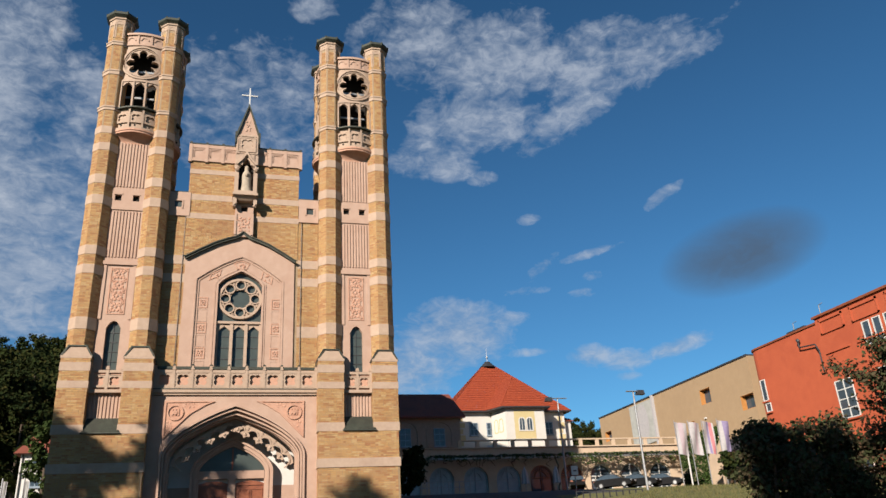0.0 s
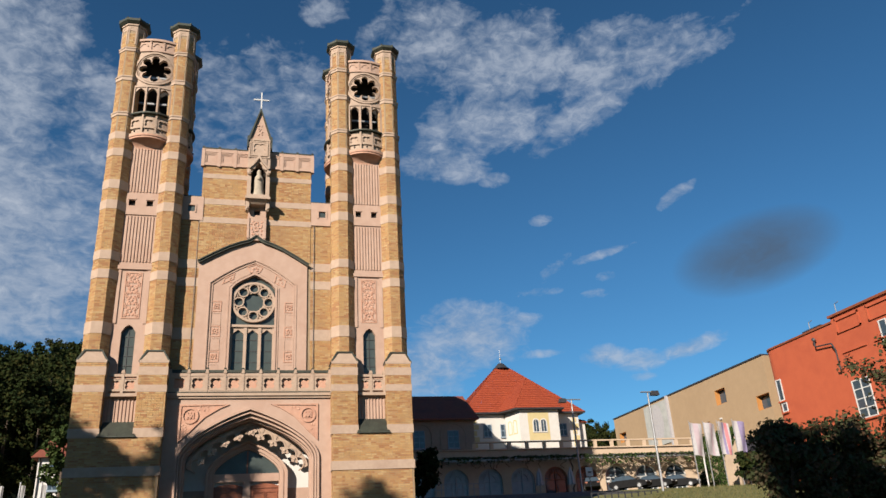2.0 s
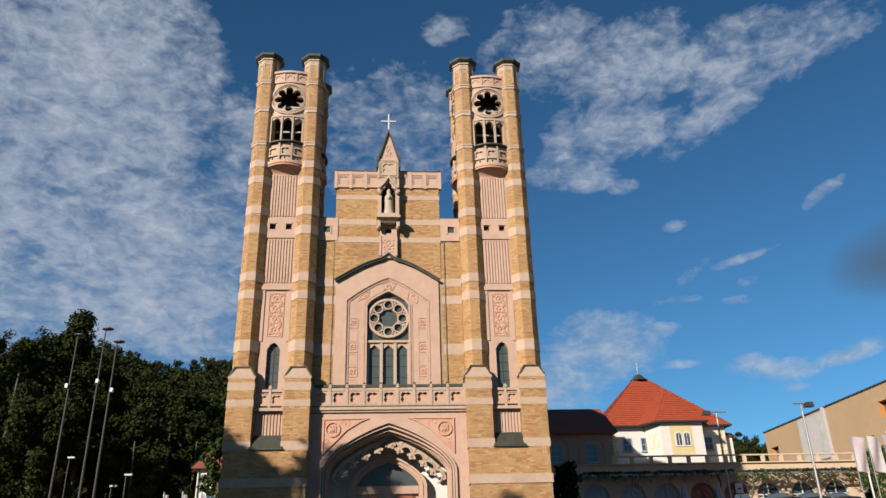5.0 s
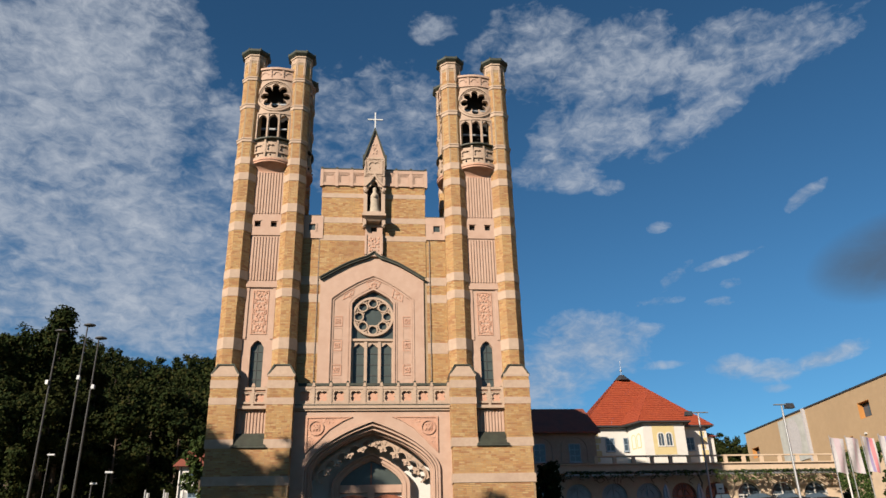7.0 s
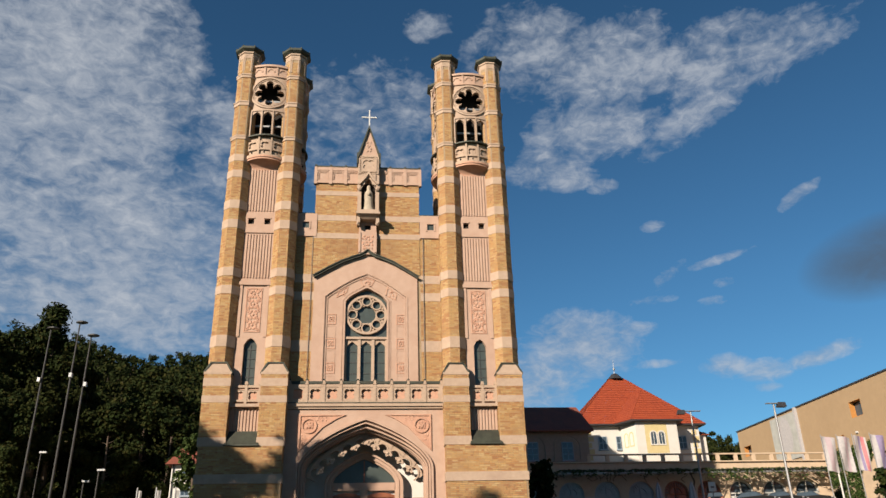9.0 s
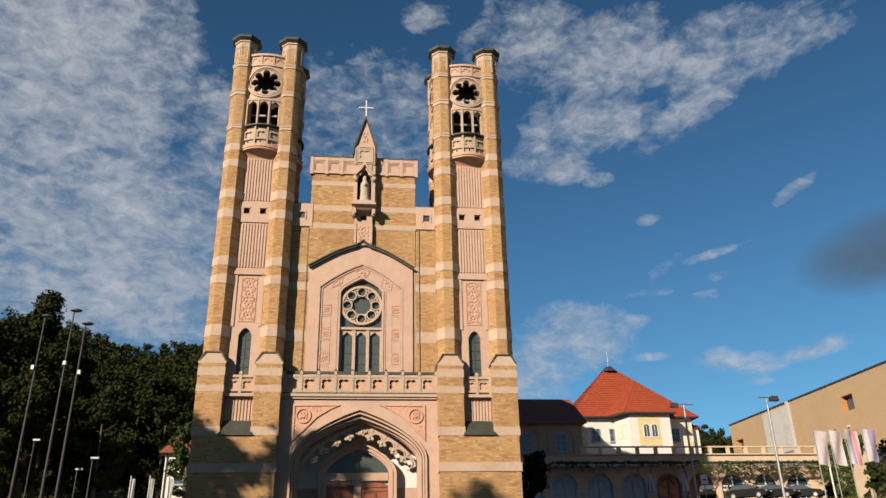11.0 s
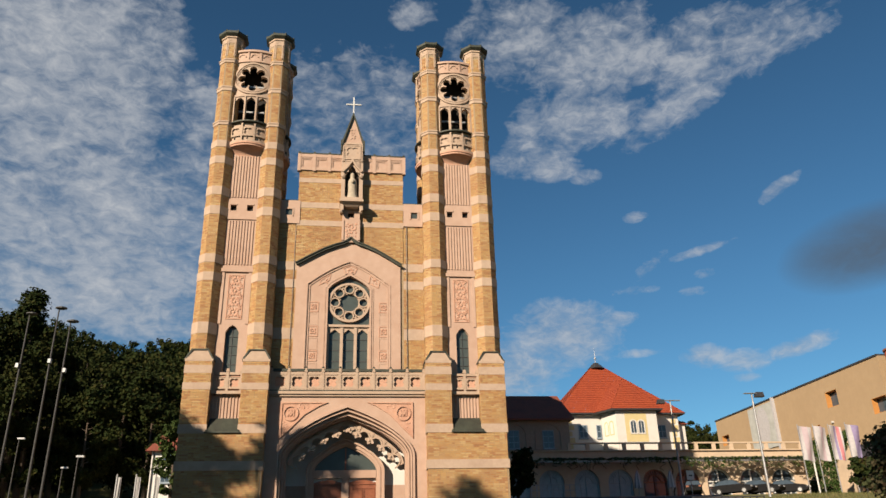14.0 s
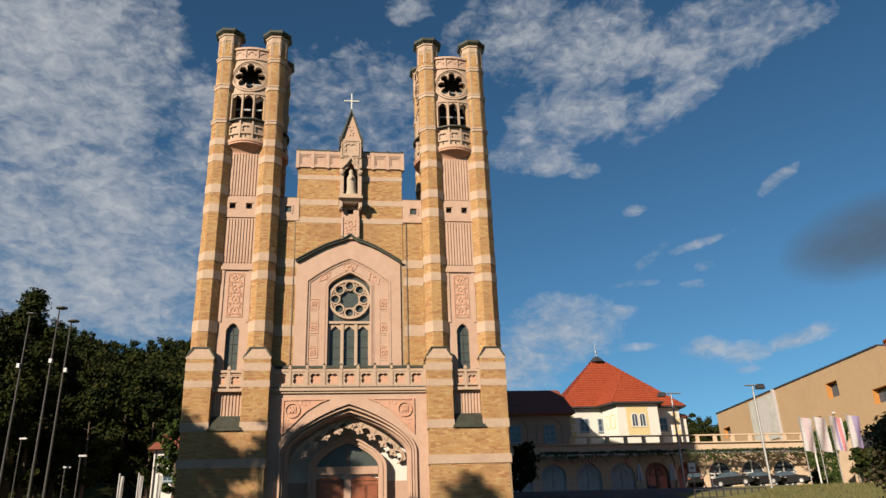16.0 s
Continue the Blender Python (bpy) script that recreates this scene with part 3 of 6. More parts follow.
    def bow(y, bulge, hh=h, n=11):
        return [(-hh, 36.5 + f), (hh, 36.5 + f)] + [(hh * (1 - 2 * i / (n - 1)), y + f - bulge * (1 - (1 - 2 * i / (n - 1)) ** 2)) for i in range(n)]
    prof = []
    for k in range(8):                # a hollow curve under the balcony
        r = (k / 7) ** 2.2
        prof.append((22.28 + 0.42 * (k / 7), bow(36.16 - 0.12 * r, 0.06 + 0.42 * r, 0.74 + 0.28 * r)))
    for (za, pa), (zb, pb) in zip(prof, prof[1:]):
        m.prism(pa, za, zb, pb)
    m.prism(bow(36.03, 0.52, 1.08), 22.70, 22.80)
    m.prism(bow(36.01, 0.54, 1.12), 22.80, 22.90)
    d["balcony_corbel"] = m
    m = Mesh()
    m.prism(bow(36.14, 0.46, 1.1), 22.9, 24.12)
    s = len(m.v)
    for i in range(4):
        x = -0.99 + i * 0.66
        m.box(x - 0.045, x + 0.045, 36.03 + f, 36.12 + f, 22.9, 24.1)
    for i in range(3):
        x = -0.66 + i * 0.66
        quatrefoil(m, x, 23.58, 0.25, 36.065 + f, 36.12 + f)
    for i in range(8):
        m.box(-1.14 + i * 0.285, -0.855 + i * 0.285, 36.0 + f, 36.12 + f, 22.9, 23.0)
    m.bend(h, 0.46, s)
    d["balcony"] = m
    m = Mesh()
    m.blob((0, 0, 23.08), 0.05, 0.05, 0.06, 6, 4, 1)
    d["spouts"] = m
    m = Mesh()
    m.prism(bow(35.98, 0.52, 1.18), 24.12, 24.19)
    d["balcony_coping"] = m
    m = Mesh()
    y0, y1 = 36.02 + f, 36.22 + f
    for k, (a, b) in enumerate(((-1.14, -0.83), (-0.36, -0.24), (0.24, 0.36), (0.83, 1.14))):
        d["mullion%d" % k] = Mesh()
        d["mullion%d" % k].box(a, b, y0, y1, 24.2, 25.80)
    for k, c in enumerate((-0.595, 0.0, 0.595)):
        a = arch_points(0.24, 25.52, 0.26, c, 5)
        d["lancet_head%d" % k] = Mesh()
        d["lancet_head%d" % k].strip(a, [(x, 25.83) for x, _ in a], y0, y1)
    for k, c in enumerate((-0.30, 0.30, -0.9, 0.9)):
        d["shaft%d" % k] = Mesh()
        d["shaft%d" % k].box(c - 0.035, c + 0.035, y0 - 0.06, y0, 24.2, 25.82)
    for key in d:
        if key.startswith(("mullion", "lancet_head", "shaft")):
            d[key].bend(h, 0.28)
    for k in range(8):
        m.box(-1.14 + k * 0.285, -0.855 + k * 0.285, y0 - 0.05, y1, 25.82, 25.94)
    n, c = 192, 27.0
    inner, outer = [], []
    for i in range(n):
        a = 2 * math.pi * i / n
        lobe = 0.48
        for q in range(8):
            t = 2 * math.pi * q / 8
            cosd = math.cos(a - t)
            disc = 0.20 ** 2 - (0.60 * math.sin(a - t)) ** 2
            if cosd > 0 and disc > 0:
                lobe = max(lobe, 0.60 * cosd + math.sqrt(disc))
        inner.append((lobe * math.cos(a), c + lobe * math.sin(a)))
        k = min(1.14 / max(abs(math.cos(a)), 1e-6), 1.15 / max(abs(math.sin(a)), 1e-6))
        outer.append((k * math.cos(a), c + k * math.sin(a)))
    m.strip(inner, outer, y0, y1, True)
    m.ring(0, c, 0.93, 1.03, y0 - 0.07, y0, 40)
    m.ring(0, c, 0.84, 0.88, y0 - 0.035, y0, 40)
    m.bend(h, 0.28)
    d["belfry_screen"] = m
    m = Mesh()
    for k in range(8):
        a, b = -1.14 + k * 0.285, -0.855 + k * 0.285
        m.box(a, b, y0, y1, 28.14, 28.75)
        m.box(a, b, y0 - 0.07, y1, 28.08, 28.18)
        m.box(a, b, y0 - 0.09, y1 + 0.03, 28.75, 28.88)
    for x in (-1.0, -0.34, 0.34, 1.0):
        m.box(x - 0.05, x + 0.05, y0 - 0.05, y0, 28.18, 28.75)
    for x in (-0.67, 0, 0.67):
        m.ring(x, 28.42, 0.16, 0.22, y0 - 0.035, y0, 10, 0, 180)
    m.bend(h, 0.28)
    d["belfry_parapet"] = m
    m = Mesh()
    m.box(-0.8, 0.8, 36.4 + f, 36.5 + f, 26.72, 26.82)
    d["bell_beam"] = m
    return d


TM = tower_meshes()
for key, mat in (("core", M_MORTAR), ("dark", M_DARK), ("turret", M_MORTAR), ("turret_bricks", M_BRICK), ("turret_head", M_BAND), ("blind_arch", M_BAND), ("cap", M_COPPER), ("pier_head", M_BAND),
                 ("pier_coping", M_COPPER), ("pier_bricks", M_BRICK), ("panel", M_STONE), ("rib_low", M_STONE), ("rib_mid", M_STONE), ("rib_high", M_STONE),
                 ("leaf_panel", M_RELIEF), ("lancet_glass", M_GLASS), ("lancet_bars", M_LEAD), ("square_panes", M_DARK), ("copper_roof", M_COPPER), ("small_balustrade", M_BAND),
                 ("small_backing", M_RELIEF), ("balcony_corbel", M_RELIEF), ("balcony", M_BAND), ("spouts", M_DARK), ("balcony_coping", M_COPPER), ("belfry_screen", M_TRACERY), ("belfry_parapet", M_STONE),
                 ("bell_beam", M_METAL)) + tuple(("band%d" % k, M_BAND) for k in range(len(BANDS))) + tuple(("pier_band%d" % k, M_BAND) for k in range(3)) + tuple((key, M_TRACERY) for key in TM if key.startswith(("mullion", "lancet_head", "shaft"))):
    TM[key] = TM[key].data(key)
    TM[key].materials.append(mat)


def tower(tx):
    at = Matrix.Translation((tx, AXIS_Y, 0))
    body = part("tower", TM["core"], None, church, "square brick tower with four octagonal corner turrets", place=at)
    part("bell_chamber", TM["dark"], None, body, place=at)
    for drop in (0.0, -1.63):
        part("bell_beam", TM["bell_beam"], None, body, "pale steel bell beam", place=at @ Matrix.Translation((0, 0, drop)))
    for sx in (-1, 1):
        for sy in (-1, 1):
            spot = at @ Matrix.Translation((sx * HALF, sy * HALF, 0))
            part("turret", TM["turret"], None, body, place=spot)
            part("turret_brickwork", TM["turret_bricks"], None, body, kind="stuff", place=spot)
            for k in range(len(BANDS)):
                part("stone_band", TM["band%d" % k], None, body, place=spot)
            part("turret_head", TM["turret_head"], None, body, place=spot @ Matrix.Translation((0, 0, -0.17)))
            for q in range(8):
                part("blind_arch", TM["blind_arch"], None, body, place=spot @ Matrix.Rotation(q * math.pi / 4, 4, "Z"))
            part("turret_cap", TM["cap"], None, body, "dark green copper cap", place=spot @ Matrix.Translation((0, 0, -0.17)))
        pier = at @ Matrix.Translation((sx * HALF, 35.62 + 0.6 - AXIS_Y, 0))
        part("pier_head", TM["pier_head"], None, body, place=pier)
        part("pier_coping", TM["pier_coping"], None, body, "dark copper coping", place=pier)
        part("pier_brickwork", TM["pier_bricks"], None, body, kind="stuff", place=pier)
        for k in range(3):
            part("stone_band", TM["pier_band%d" % k], None, body, place=pier)
    part("copper_roof", TM["copper_roof"], None, body, "sloped green copper roof", place=at)
    for k in range(9):
        part("rib", TM["rib_low"], None, body, place=at @ Matrix.Translation((-0.60 + k * 0.149, 36.12 - AXIS_Y, 0)))
    part("balustrade", TM["small_balustrade"], None, body, place=at)
    part("balustrade_backing", TM["small_backing"], None, body, place=at)
    for side in range(4):
        turn = at @ Matrix.Rotation(side * math.pi / 2, 4, "Z")
        part("panel", TM["panel"], None, body, "smooth pink rendered panel", place=turn)
        for k in range(9):
            for key in ("rib_mid", "rib_high"):
                part("rib", TM[key], None, body, place=turn @ Matrix.Translation((-0.63 + k * 0.147, 36.12 - AXIS_Y, 0)))
        low = turn @ Matrix.Translation((0, 0, -0.12))
        for name, key in (("leaf_panel", "leaf_panel"), ("window_pane", "lancet_glass"), ("glazing_bar", "lancet_bars"),
                          ("balcony_corbel", "balcony_corbel"), ("balcony", "balcony"), ("balcony_coping", "balcony_coping"),
                          ("belfry_screen", "belfry_screen"), ("belfry_parapet", "belfry_parapet")):
            part(name, TM[key], None, body, place=low if name.startswith(("balcony", "belfry")) else turn)
        for key in [key for key in TM if key.startswith(("mullion", "lancet_head", "shaft"))]:
            part(key[:-1], TM[key], None, body, place=low)
        for x in (-0.60, 0.22):
            part("square_window", TM["square_panes"], None, body, place=turn @ Matrix.Translation((x, 0, 0)))
        for x in (-0.66, 0.0, 0.66):
            part("balcony_spout", TM["spouts"], None, body, place=low @ Matrix.Translation((x, 35.97 - AXIS_Y - 0.46 * (1 - (x / 1.14) ** 2), 0)))
    m = Mesh()
    m.box(tx - 1.92, tx + 1.92, 35.56, 39.3, 6.06, 6.46)
    part("stone_band", m, M_BAND, body)
    m = Mesh()
    m.bricks((tx - 1.86, 35.618, 0), (1, 0, 0), (0, -1, 0), 3.72, 6.46, 7.68, 5)
    m.bricks((tx - 1.86, 35.618, 0), (1, 0, 0), (0, -1, 0), 3.72, 3.0, 4.2, 6)
    for s, u in ((-1, (0, -1, 0)), (1, (0, 1, 0))):
        m.bricks((tx + s * 1.862, 37.0 if s < 0 else 35.62, 0), u, (s, 0, 0), 1.38, 4.2, 6.06, 7)
        m.bricks((tx + s * 1.862, 37.0 if s < 0 else 35.62, 0), u, (s, 0, 0), 1.38, 6.46, 7.68, 8)
    part("base_brickwork", m, M_BRICK, body, kind="stuff")
    return body


TOWER_BODIES = [tower(tx) for tx in TOWERS]


def middle_wall():
    m = Mesh()
    for a, b, z0, z1 in ((-3.9, -2.3, 9.5, 16.45), (2.3, 3.9, 9.5, 16.45), (-3.9, 3.9, 16.45, 19.80)):
        m.box(CX + a, CX + b, 36.53, 37.4, z0, z1)
    m.box(CX - 2.3, CX + 2.3, 36.9, 37.4, 9.5, 16.45)
    m.box(CX - 2.82, CX + 2.68, 36.50, 37.4, 16.45, 22.68)
    wall = part("middle_wall", m, M_MORTAR, church)
    m = Mesh()
    lo = 9.6
    for a, b in ((12.36, 12.92), (15.03, 15.47), (15.98, 16.43), (18.55, 18.85)):
        for s in (-1, 1):
            x = CX - 3.75 if s < 0 else CX + 2.70
            m.bricks((x, 36.528, 0), (1, 0, 0), (0, -1, 0), 1.05, lo, a, int(lo * 7))
        lo = b
    lo = 16.45
    for a, b in ((18.45, 18.75), (19.48, 19.80), (20.98, 21.24), (21.72, 22.68)):
        m.bricks((CX - 2.82, 36.498, 0), (1, 0, 0), (0, -1, 0), 5.50, lo, a, int(lo * 5))
        m.bricks((CX - 2.822, 37.4, 0), (0, -1, 0), (-1, 0, 0), 0.9, max(lo, 19.8), max(a, 19.9), int(lo * 4))
        lo = b
    part("brickwork", m, M_BRICK, wall, kind="stuff")
    for s in (-1, 1):
        x0, x1 = (CX - 3.85, CX - 2.70) if s < 0 else (CX + 2.70, CX + 3.85)
        for a, b in ((12.36, 12.92), (15.03, 15.47), (15.98, 16.43)):
            m = Mesh()
            m.box(x0, x1, 36.505, 36.7, a, b)
            part("stone_band", m, M_BAND, wall)
        m = Mesh()
        c = (x0 + x1) / 2
        for a, b, z0, z1 in ((x0, c - 0.17, 18.55, 19.86), (c + 0.17, x1, 18.55, 19.86), (c - 0.17, c + 0.17, 18.55, 19.02), (c - 0.17, c + 0.17, 19.36, 19.86)):
            m.box(a, b, 36.44, 36.9, z0, z1)
        m.box(c - 0.25, c + 0.25, 36.41, 36.44, 19.36, 19.43)
        m.box(c - 0.25, c - 0.18, 36.41, 36.44, 18.95, 19.36)
        m.box(c + 0.18, c + 0.25, 36.41, 36.44, 18.95, 19.36)
        block = part("window_block", m, M_STONE, wall)
        m = Mesh()
        m.box(c - 0.17, c + 0.17, 36.50, 36.526, 19.02, 19.36)
        part("window_pane", m, M_GLASS, block)
        m = Mesh()
        m.box(x0, x1, 36.5, 37.45, 19.86, 19.93)
        part("wall_coping", m, M_COPPER, wall)
        m = Mesh()                   # rain pipe in the corner
        m.tube((CX + s * 2.86, 36.47, 9.7), (CX + s * 2.86, 36.47, 19.8), 0.014)
        part("rain_pipe", m, M_DARKMETAL, wall)
    for a, b in ((18.45, 18.75), (19.48, 19.80), (20.98, 21.24)):
        m = Mesh()
        m.box(CX - 2.84, CX + 2.70, 36.47, 37.42, a, b)
        part("stone_band", m, M_BAND, wall)
    m = Mesh()                       # panelled parapet
    m.box(CX - 2.86, CX + 2.72, 36.47, 37.42, 21.70, 22.64)
    m.box(CX - 2.88, CX + 2.74, 36.40, 37.44, 22.48, 22.68)
    m.box(CX - 2.88, CX + 2.74, 36.40, 37.44, 21.70, 21.80)
    for i in range(8):
        x = CX - 2.88 + i * 5.62 / 7
        m.box(x - 0.08, x + 0.08, 36.385, 36.6, 21.64, 22.675)
    for i in range(7):
        x = CX - 2.88 + (i + 0.5) * 5.62 / 7
        for k, w in enumerate((0.30, 0.24)):
            y = 36.41 + 0.025 * k
            m.line([(x - w, 21.83 + 0.04 * k), (x - w, 22.43 - 0.06 * k), (x + w, 22.43 - 0.06 * k), (x + w, 21.83 + 0.04 * k)], 0.05, y, 36.55, True)
    parapet = part("parapet", m, M_STONE, wall)
    m = Mesh()
    m.box(CX - 2.92, CX + 2.78, 36.38, 37.46, 22.68, 22.74)
    for i in range(8):
        x = CX - 2.88 + i * 5.62 / 7
        m.box(x - 0.06, x + 0.06, 36.37, 36.5, 22.74, 22.80)
    part("coping", m, M_COPPER, parapet)
    return wall


WALL = middle_wall()


def gable_bay():
    """The pink bay with the great window, under an ogee gable."""
    def outline(h, shoulder, apex, z0, ogee=()):
        pts = [(-h, z0), (-h, (z0 + shoulder) / 2), (-h, shoulder)]
        right = [(-x, z) for x, z in ogee] + [(0, apex)] + [(x, z) for x, z in reversed(ogee)]
        return [(CX - 0.03 + x * (0.955 if x > 0 else 1.0), z) for x, z in pts + right + [(h, shoulder), (h, (z0 + shoulder) / 2), (h, z0)]]
    top = [(2.0, 16.62), (1.3, 17.02), (0.75, 17.25), (0.35, 17.38), (0.15, 17.5)]
    outer = outline(2.68, 16.2, 17.62, 9.6, top)
    frame_line = outline(2.06, 15.2, 16.42, 9.6, [(1.6, 15.55), (1.2, 15.82), (0.8, 16.06), (0.4, 16.26), (0.15, 16.36)])
    light = outline(1.06, 14.98, 15.70, 10.2, [(0.88, 15.20), (0.70, 15.33), (0.5, 15.45), (0.3, 15.56), (0.1, 15.67)])
    m = Mesh()
    m.strip(frame_line, outer, 36.25, 36.6)
    m.strip(light, frame_line, 36.33, 36.75)
    bay = part("gable_bay", m, M_STONE, church, "pink rendered window bay under an ogee gable")
    for line, width, y0, y1 in ((offset(frame_line, -0.05), 0.08, 36.29, 36.4), (offset(frame_line, 0.06), 0.06, 36.225, 36.3), (offset(light, 0.05), 0.09, 36.28, 36.5), (offset(light, 0.16), 0.06, 36.305, 36.4)):
        m = Mesh()
        m.line(line, width, y0, y1)
        part("moulding", m, M_STONE, bay)
    m = Mesh()
    m.line(offset(outer[2:-2], 0.04), 0.09, 36.08, 36.62)
    m.line(offset(outer[2:-2], 0.11), 0.05, 36.02, 36.62)
    part("gable_coping", m, M_COPPER, bay, "dark green copper gable coping")
    for s in (-1, 1):
        for z in (11.28, 12.52, 13.78):
            m = Mesh()
            x = CX - 0.05 + s * 1.74
            m.line([(x - 0.22, z), (x + 0.22, z), (x + 0.22, z + 0.5), (x - 0.22, z + 0.5)], 0.045, 36.305, 36.34, True)
            flower(m, x, z + 0.25, 0.16, 36.33, int(z * 3) + s)
            part("rosette_block", m, M_RELIEF, bay)
        for z0, z1 in ((10.2, 11.15), (11.85, 12.42), (13.1, 13.68)):
            m = Mesh()
            x = CX - 0.05 + s * 1.74
            m.line([(x - 0.22, z0), (x + 0.22, z0), (x + 0.22, z1), (x - 0.22, z1)], 0.035, 36.315, 36.34, True)
            part("panel_moulding", m, M_STONE, bay)
        m = Mesh()
        x = CX - 0.03 + s * 1.24
        m.line([(x - 0.28, 15.08 + (0.12 if s < 0 else 0.24)), (x + 0.2, 15.1 + (0.36 if s < 0 else 0.0)), (x + 0.26, 15.55 + (0.2 if s < 0 else -0.1)), (x - 0.2, 15.5 + (0.0 if s < 0 else 0.25))], 0.045, 36.305, 36.34, True)
        leaf_relief(m, x - 0.16, x + 0.16, 15.25, 15.55, 36.33, 40 + s, 0.085)
        part("rosette_block", m, M_RELIEF, bay)
    m = Mesh()
    x = CX - 0.03
    m.line([(x - 0.2, 15.80), (x + 0.2, 15.80), (x + 0.36, 16.12), (x, 16.26), (x - 0.36, 16.12)], 0.045, 36.305, 36.34, True)
    leaf_relief(m, x - 0.2, x + 0.2, 15.84, 16.1, 36.33, 50, 0.09)
    part("rosette_block", m, M_RELIEF, bay)
    # the window
    m = Mesh()
    m.front(light, 36.575, 36.60)
    pane = part("window_pane", m, M_GLASS, bay, "dark leaded window glass")
    m = Mesh()
    c, r = (CX - 0.04, 14.32), 0.98
    m.ring(*c, r - 0.06, r + 0.06, 36.40, 36.57, 40)
    for k in range(8):
        a = 2 * math.pi * k / 8
        m.ring(c[0] + 0.71 * math.cos(a), c[1] + 0.71 * math.sin(a), 0.20, 0.262, 36.42, 36.57, 18)
        b = a + math.pi / 8
        m.blob((c[0] + 0.55 * math.cos(b), 36.5, c[1] + 0.55 * math.sin(b)), 0.06, 0.06, 0.06, 6, 4, k)
        m.blob((c[0] + 0.86 * math.cos(b), 36.5, c[1] + 0.86 * math.sin(b)), 0.09, 0.07, 0.09, 6, 4, k)
    m.ring(*c, 0.465, 0.50, 36.48, 36.56, 32)
    m.box(CX - 1.08, CX + 1.02, 36.36, 36.57, 13.02, 13.14)
    for x in (-0.34, 0.34):
        m.box(c[0] + x - 0.075, c[0] + x + 0.075, 36.40, 36.57, 10.2, 13.06)
    for x in (-1.0, 1.0):
        m.box(c[0] + x - 0.06, c[0] + x + 0.06, 36.42, 36.57, 10.2, 13.06)
    for x in (-0.68, 0.0, 0.68):
        for s in (-1, 1):
            m.front([(c[0] + x + s * 0.30, 12.66), (c[0] + x + s * 0.30, 13.04), (c[0] + x, 13.04), (c[0] + x, 12.92)][::s], 36.46, 36.57)
    part("window_tracery", m, M_TRACERY, bay, "pale stone rose tracery")
    for x in (-0.68, 0.0, 0.68):
        for z in (10.75, 11.3, 11.85, 12.4):
            m = Mesh()
            m.box(c[0] + x - 0.28, c[0] + x + 0.28, 36.55, 36.575, z, z + 0.03)
            part("glazing_bar", m, M_LEAD, bay)
    return bay


gable_bay().location = (0, 0.20, 0)


def main_balustrade():
    x0, x1 = CX - 3.68, CX + 3.66
    m = Mesh()
    m.box(x0, x1, 35.80, 36.7, 9.52, 9.66)
    m.box(x0, x1, 35.88, 36.7, 9.42, 9.52)
    rail = part("balustrade", m, M_BAND, church, "pierced stone balustrade with quatrefoil panels")
    m = Mesh()
    m.box(x0, x1, 35.78, 36.0, 9.66, 9.70)
    part("ledge_flashing", m, M_COPPER, rail)
    for i in range(10):
        x = x0 + 0.08 + i * (x1 - x0 - 0.12) / 9
        m = Mesh()
        m.box(x - 0.055, x + 0.055, 35.88, 36.04, 9.68, 10.78)
        m.box(x - 0.075, x + 0.075, 35.86, 36.06, 10.58, 10.65)
        post = part("post", m, M_BAND, rail)
        m = Mesh()
        m.box(x - 0.075, x + 0.075, 35.86, 36.06, 10.78, 10.86, (x - 0.03, x + 0.03, 35.92, 36.0))
        part("post_cap", m, M_COPPER, post, "dark copper cap")
        if i == 9:
            continue
        w = (x1 - x0 - 0.12) / 9
        m = Mesh()
        m.box(x + 0.06, x + w - 0.06, 35.90, 36.0, 9.68, 9.78)
        m.box(x + 0.06, x + w - 0.06, 35.90, 36.0, 10.46, 10.58)
        quatrefoil(m, x + w / 2, 10.12, 0.305, 35.92, 36.0)
        p = part("quatrefoil_panel", m, M_BAND, rail)
        m = Mesh()
        m.box(x + 0.06, x + w - 0.06, 36.04, 36.08, 9.70, 10.56)
        part("panel_backing", m, M_RELIEF, rail)
        m = Mesh()
        m.box(x + 0.06, x + w - 0.06, 35.90, 36.02, 10.62, 10.74)
        part("top_rail", m, M_COPPER, rail)
    return rail


BALUSTRADE = main_balustrade()
BALUSTRADE.location = (0, 0.24, 0.05)


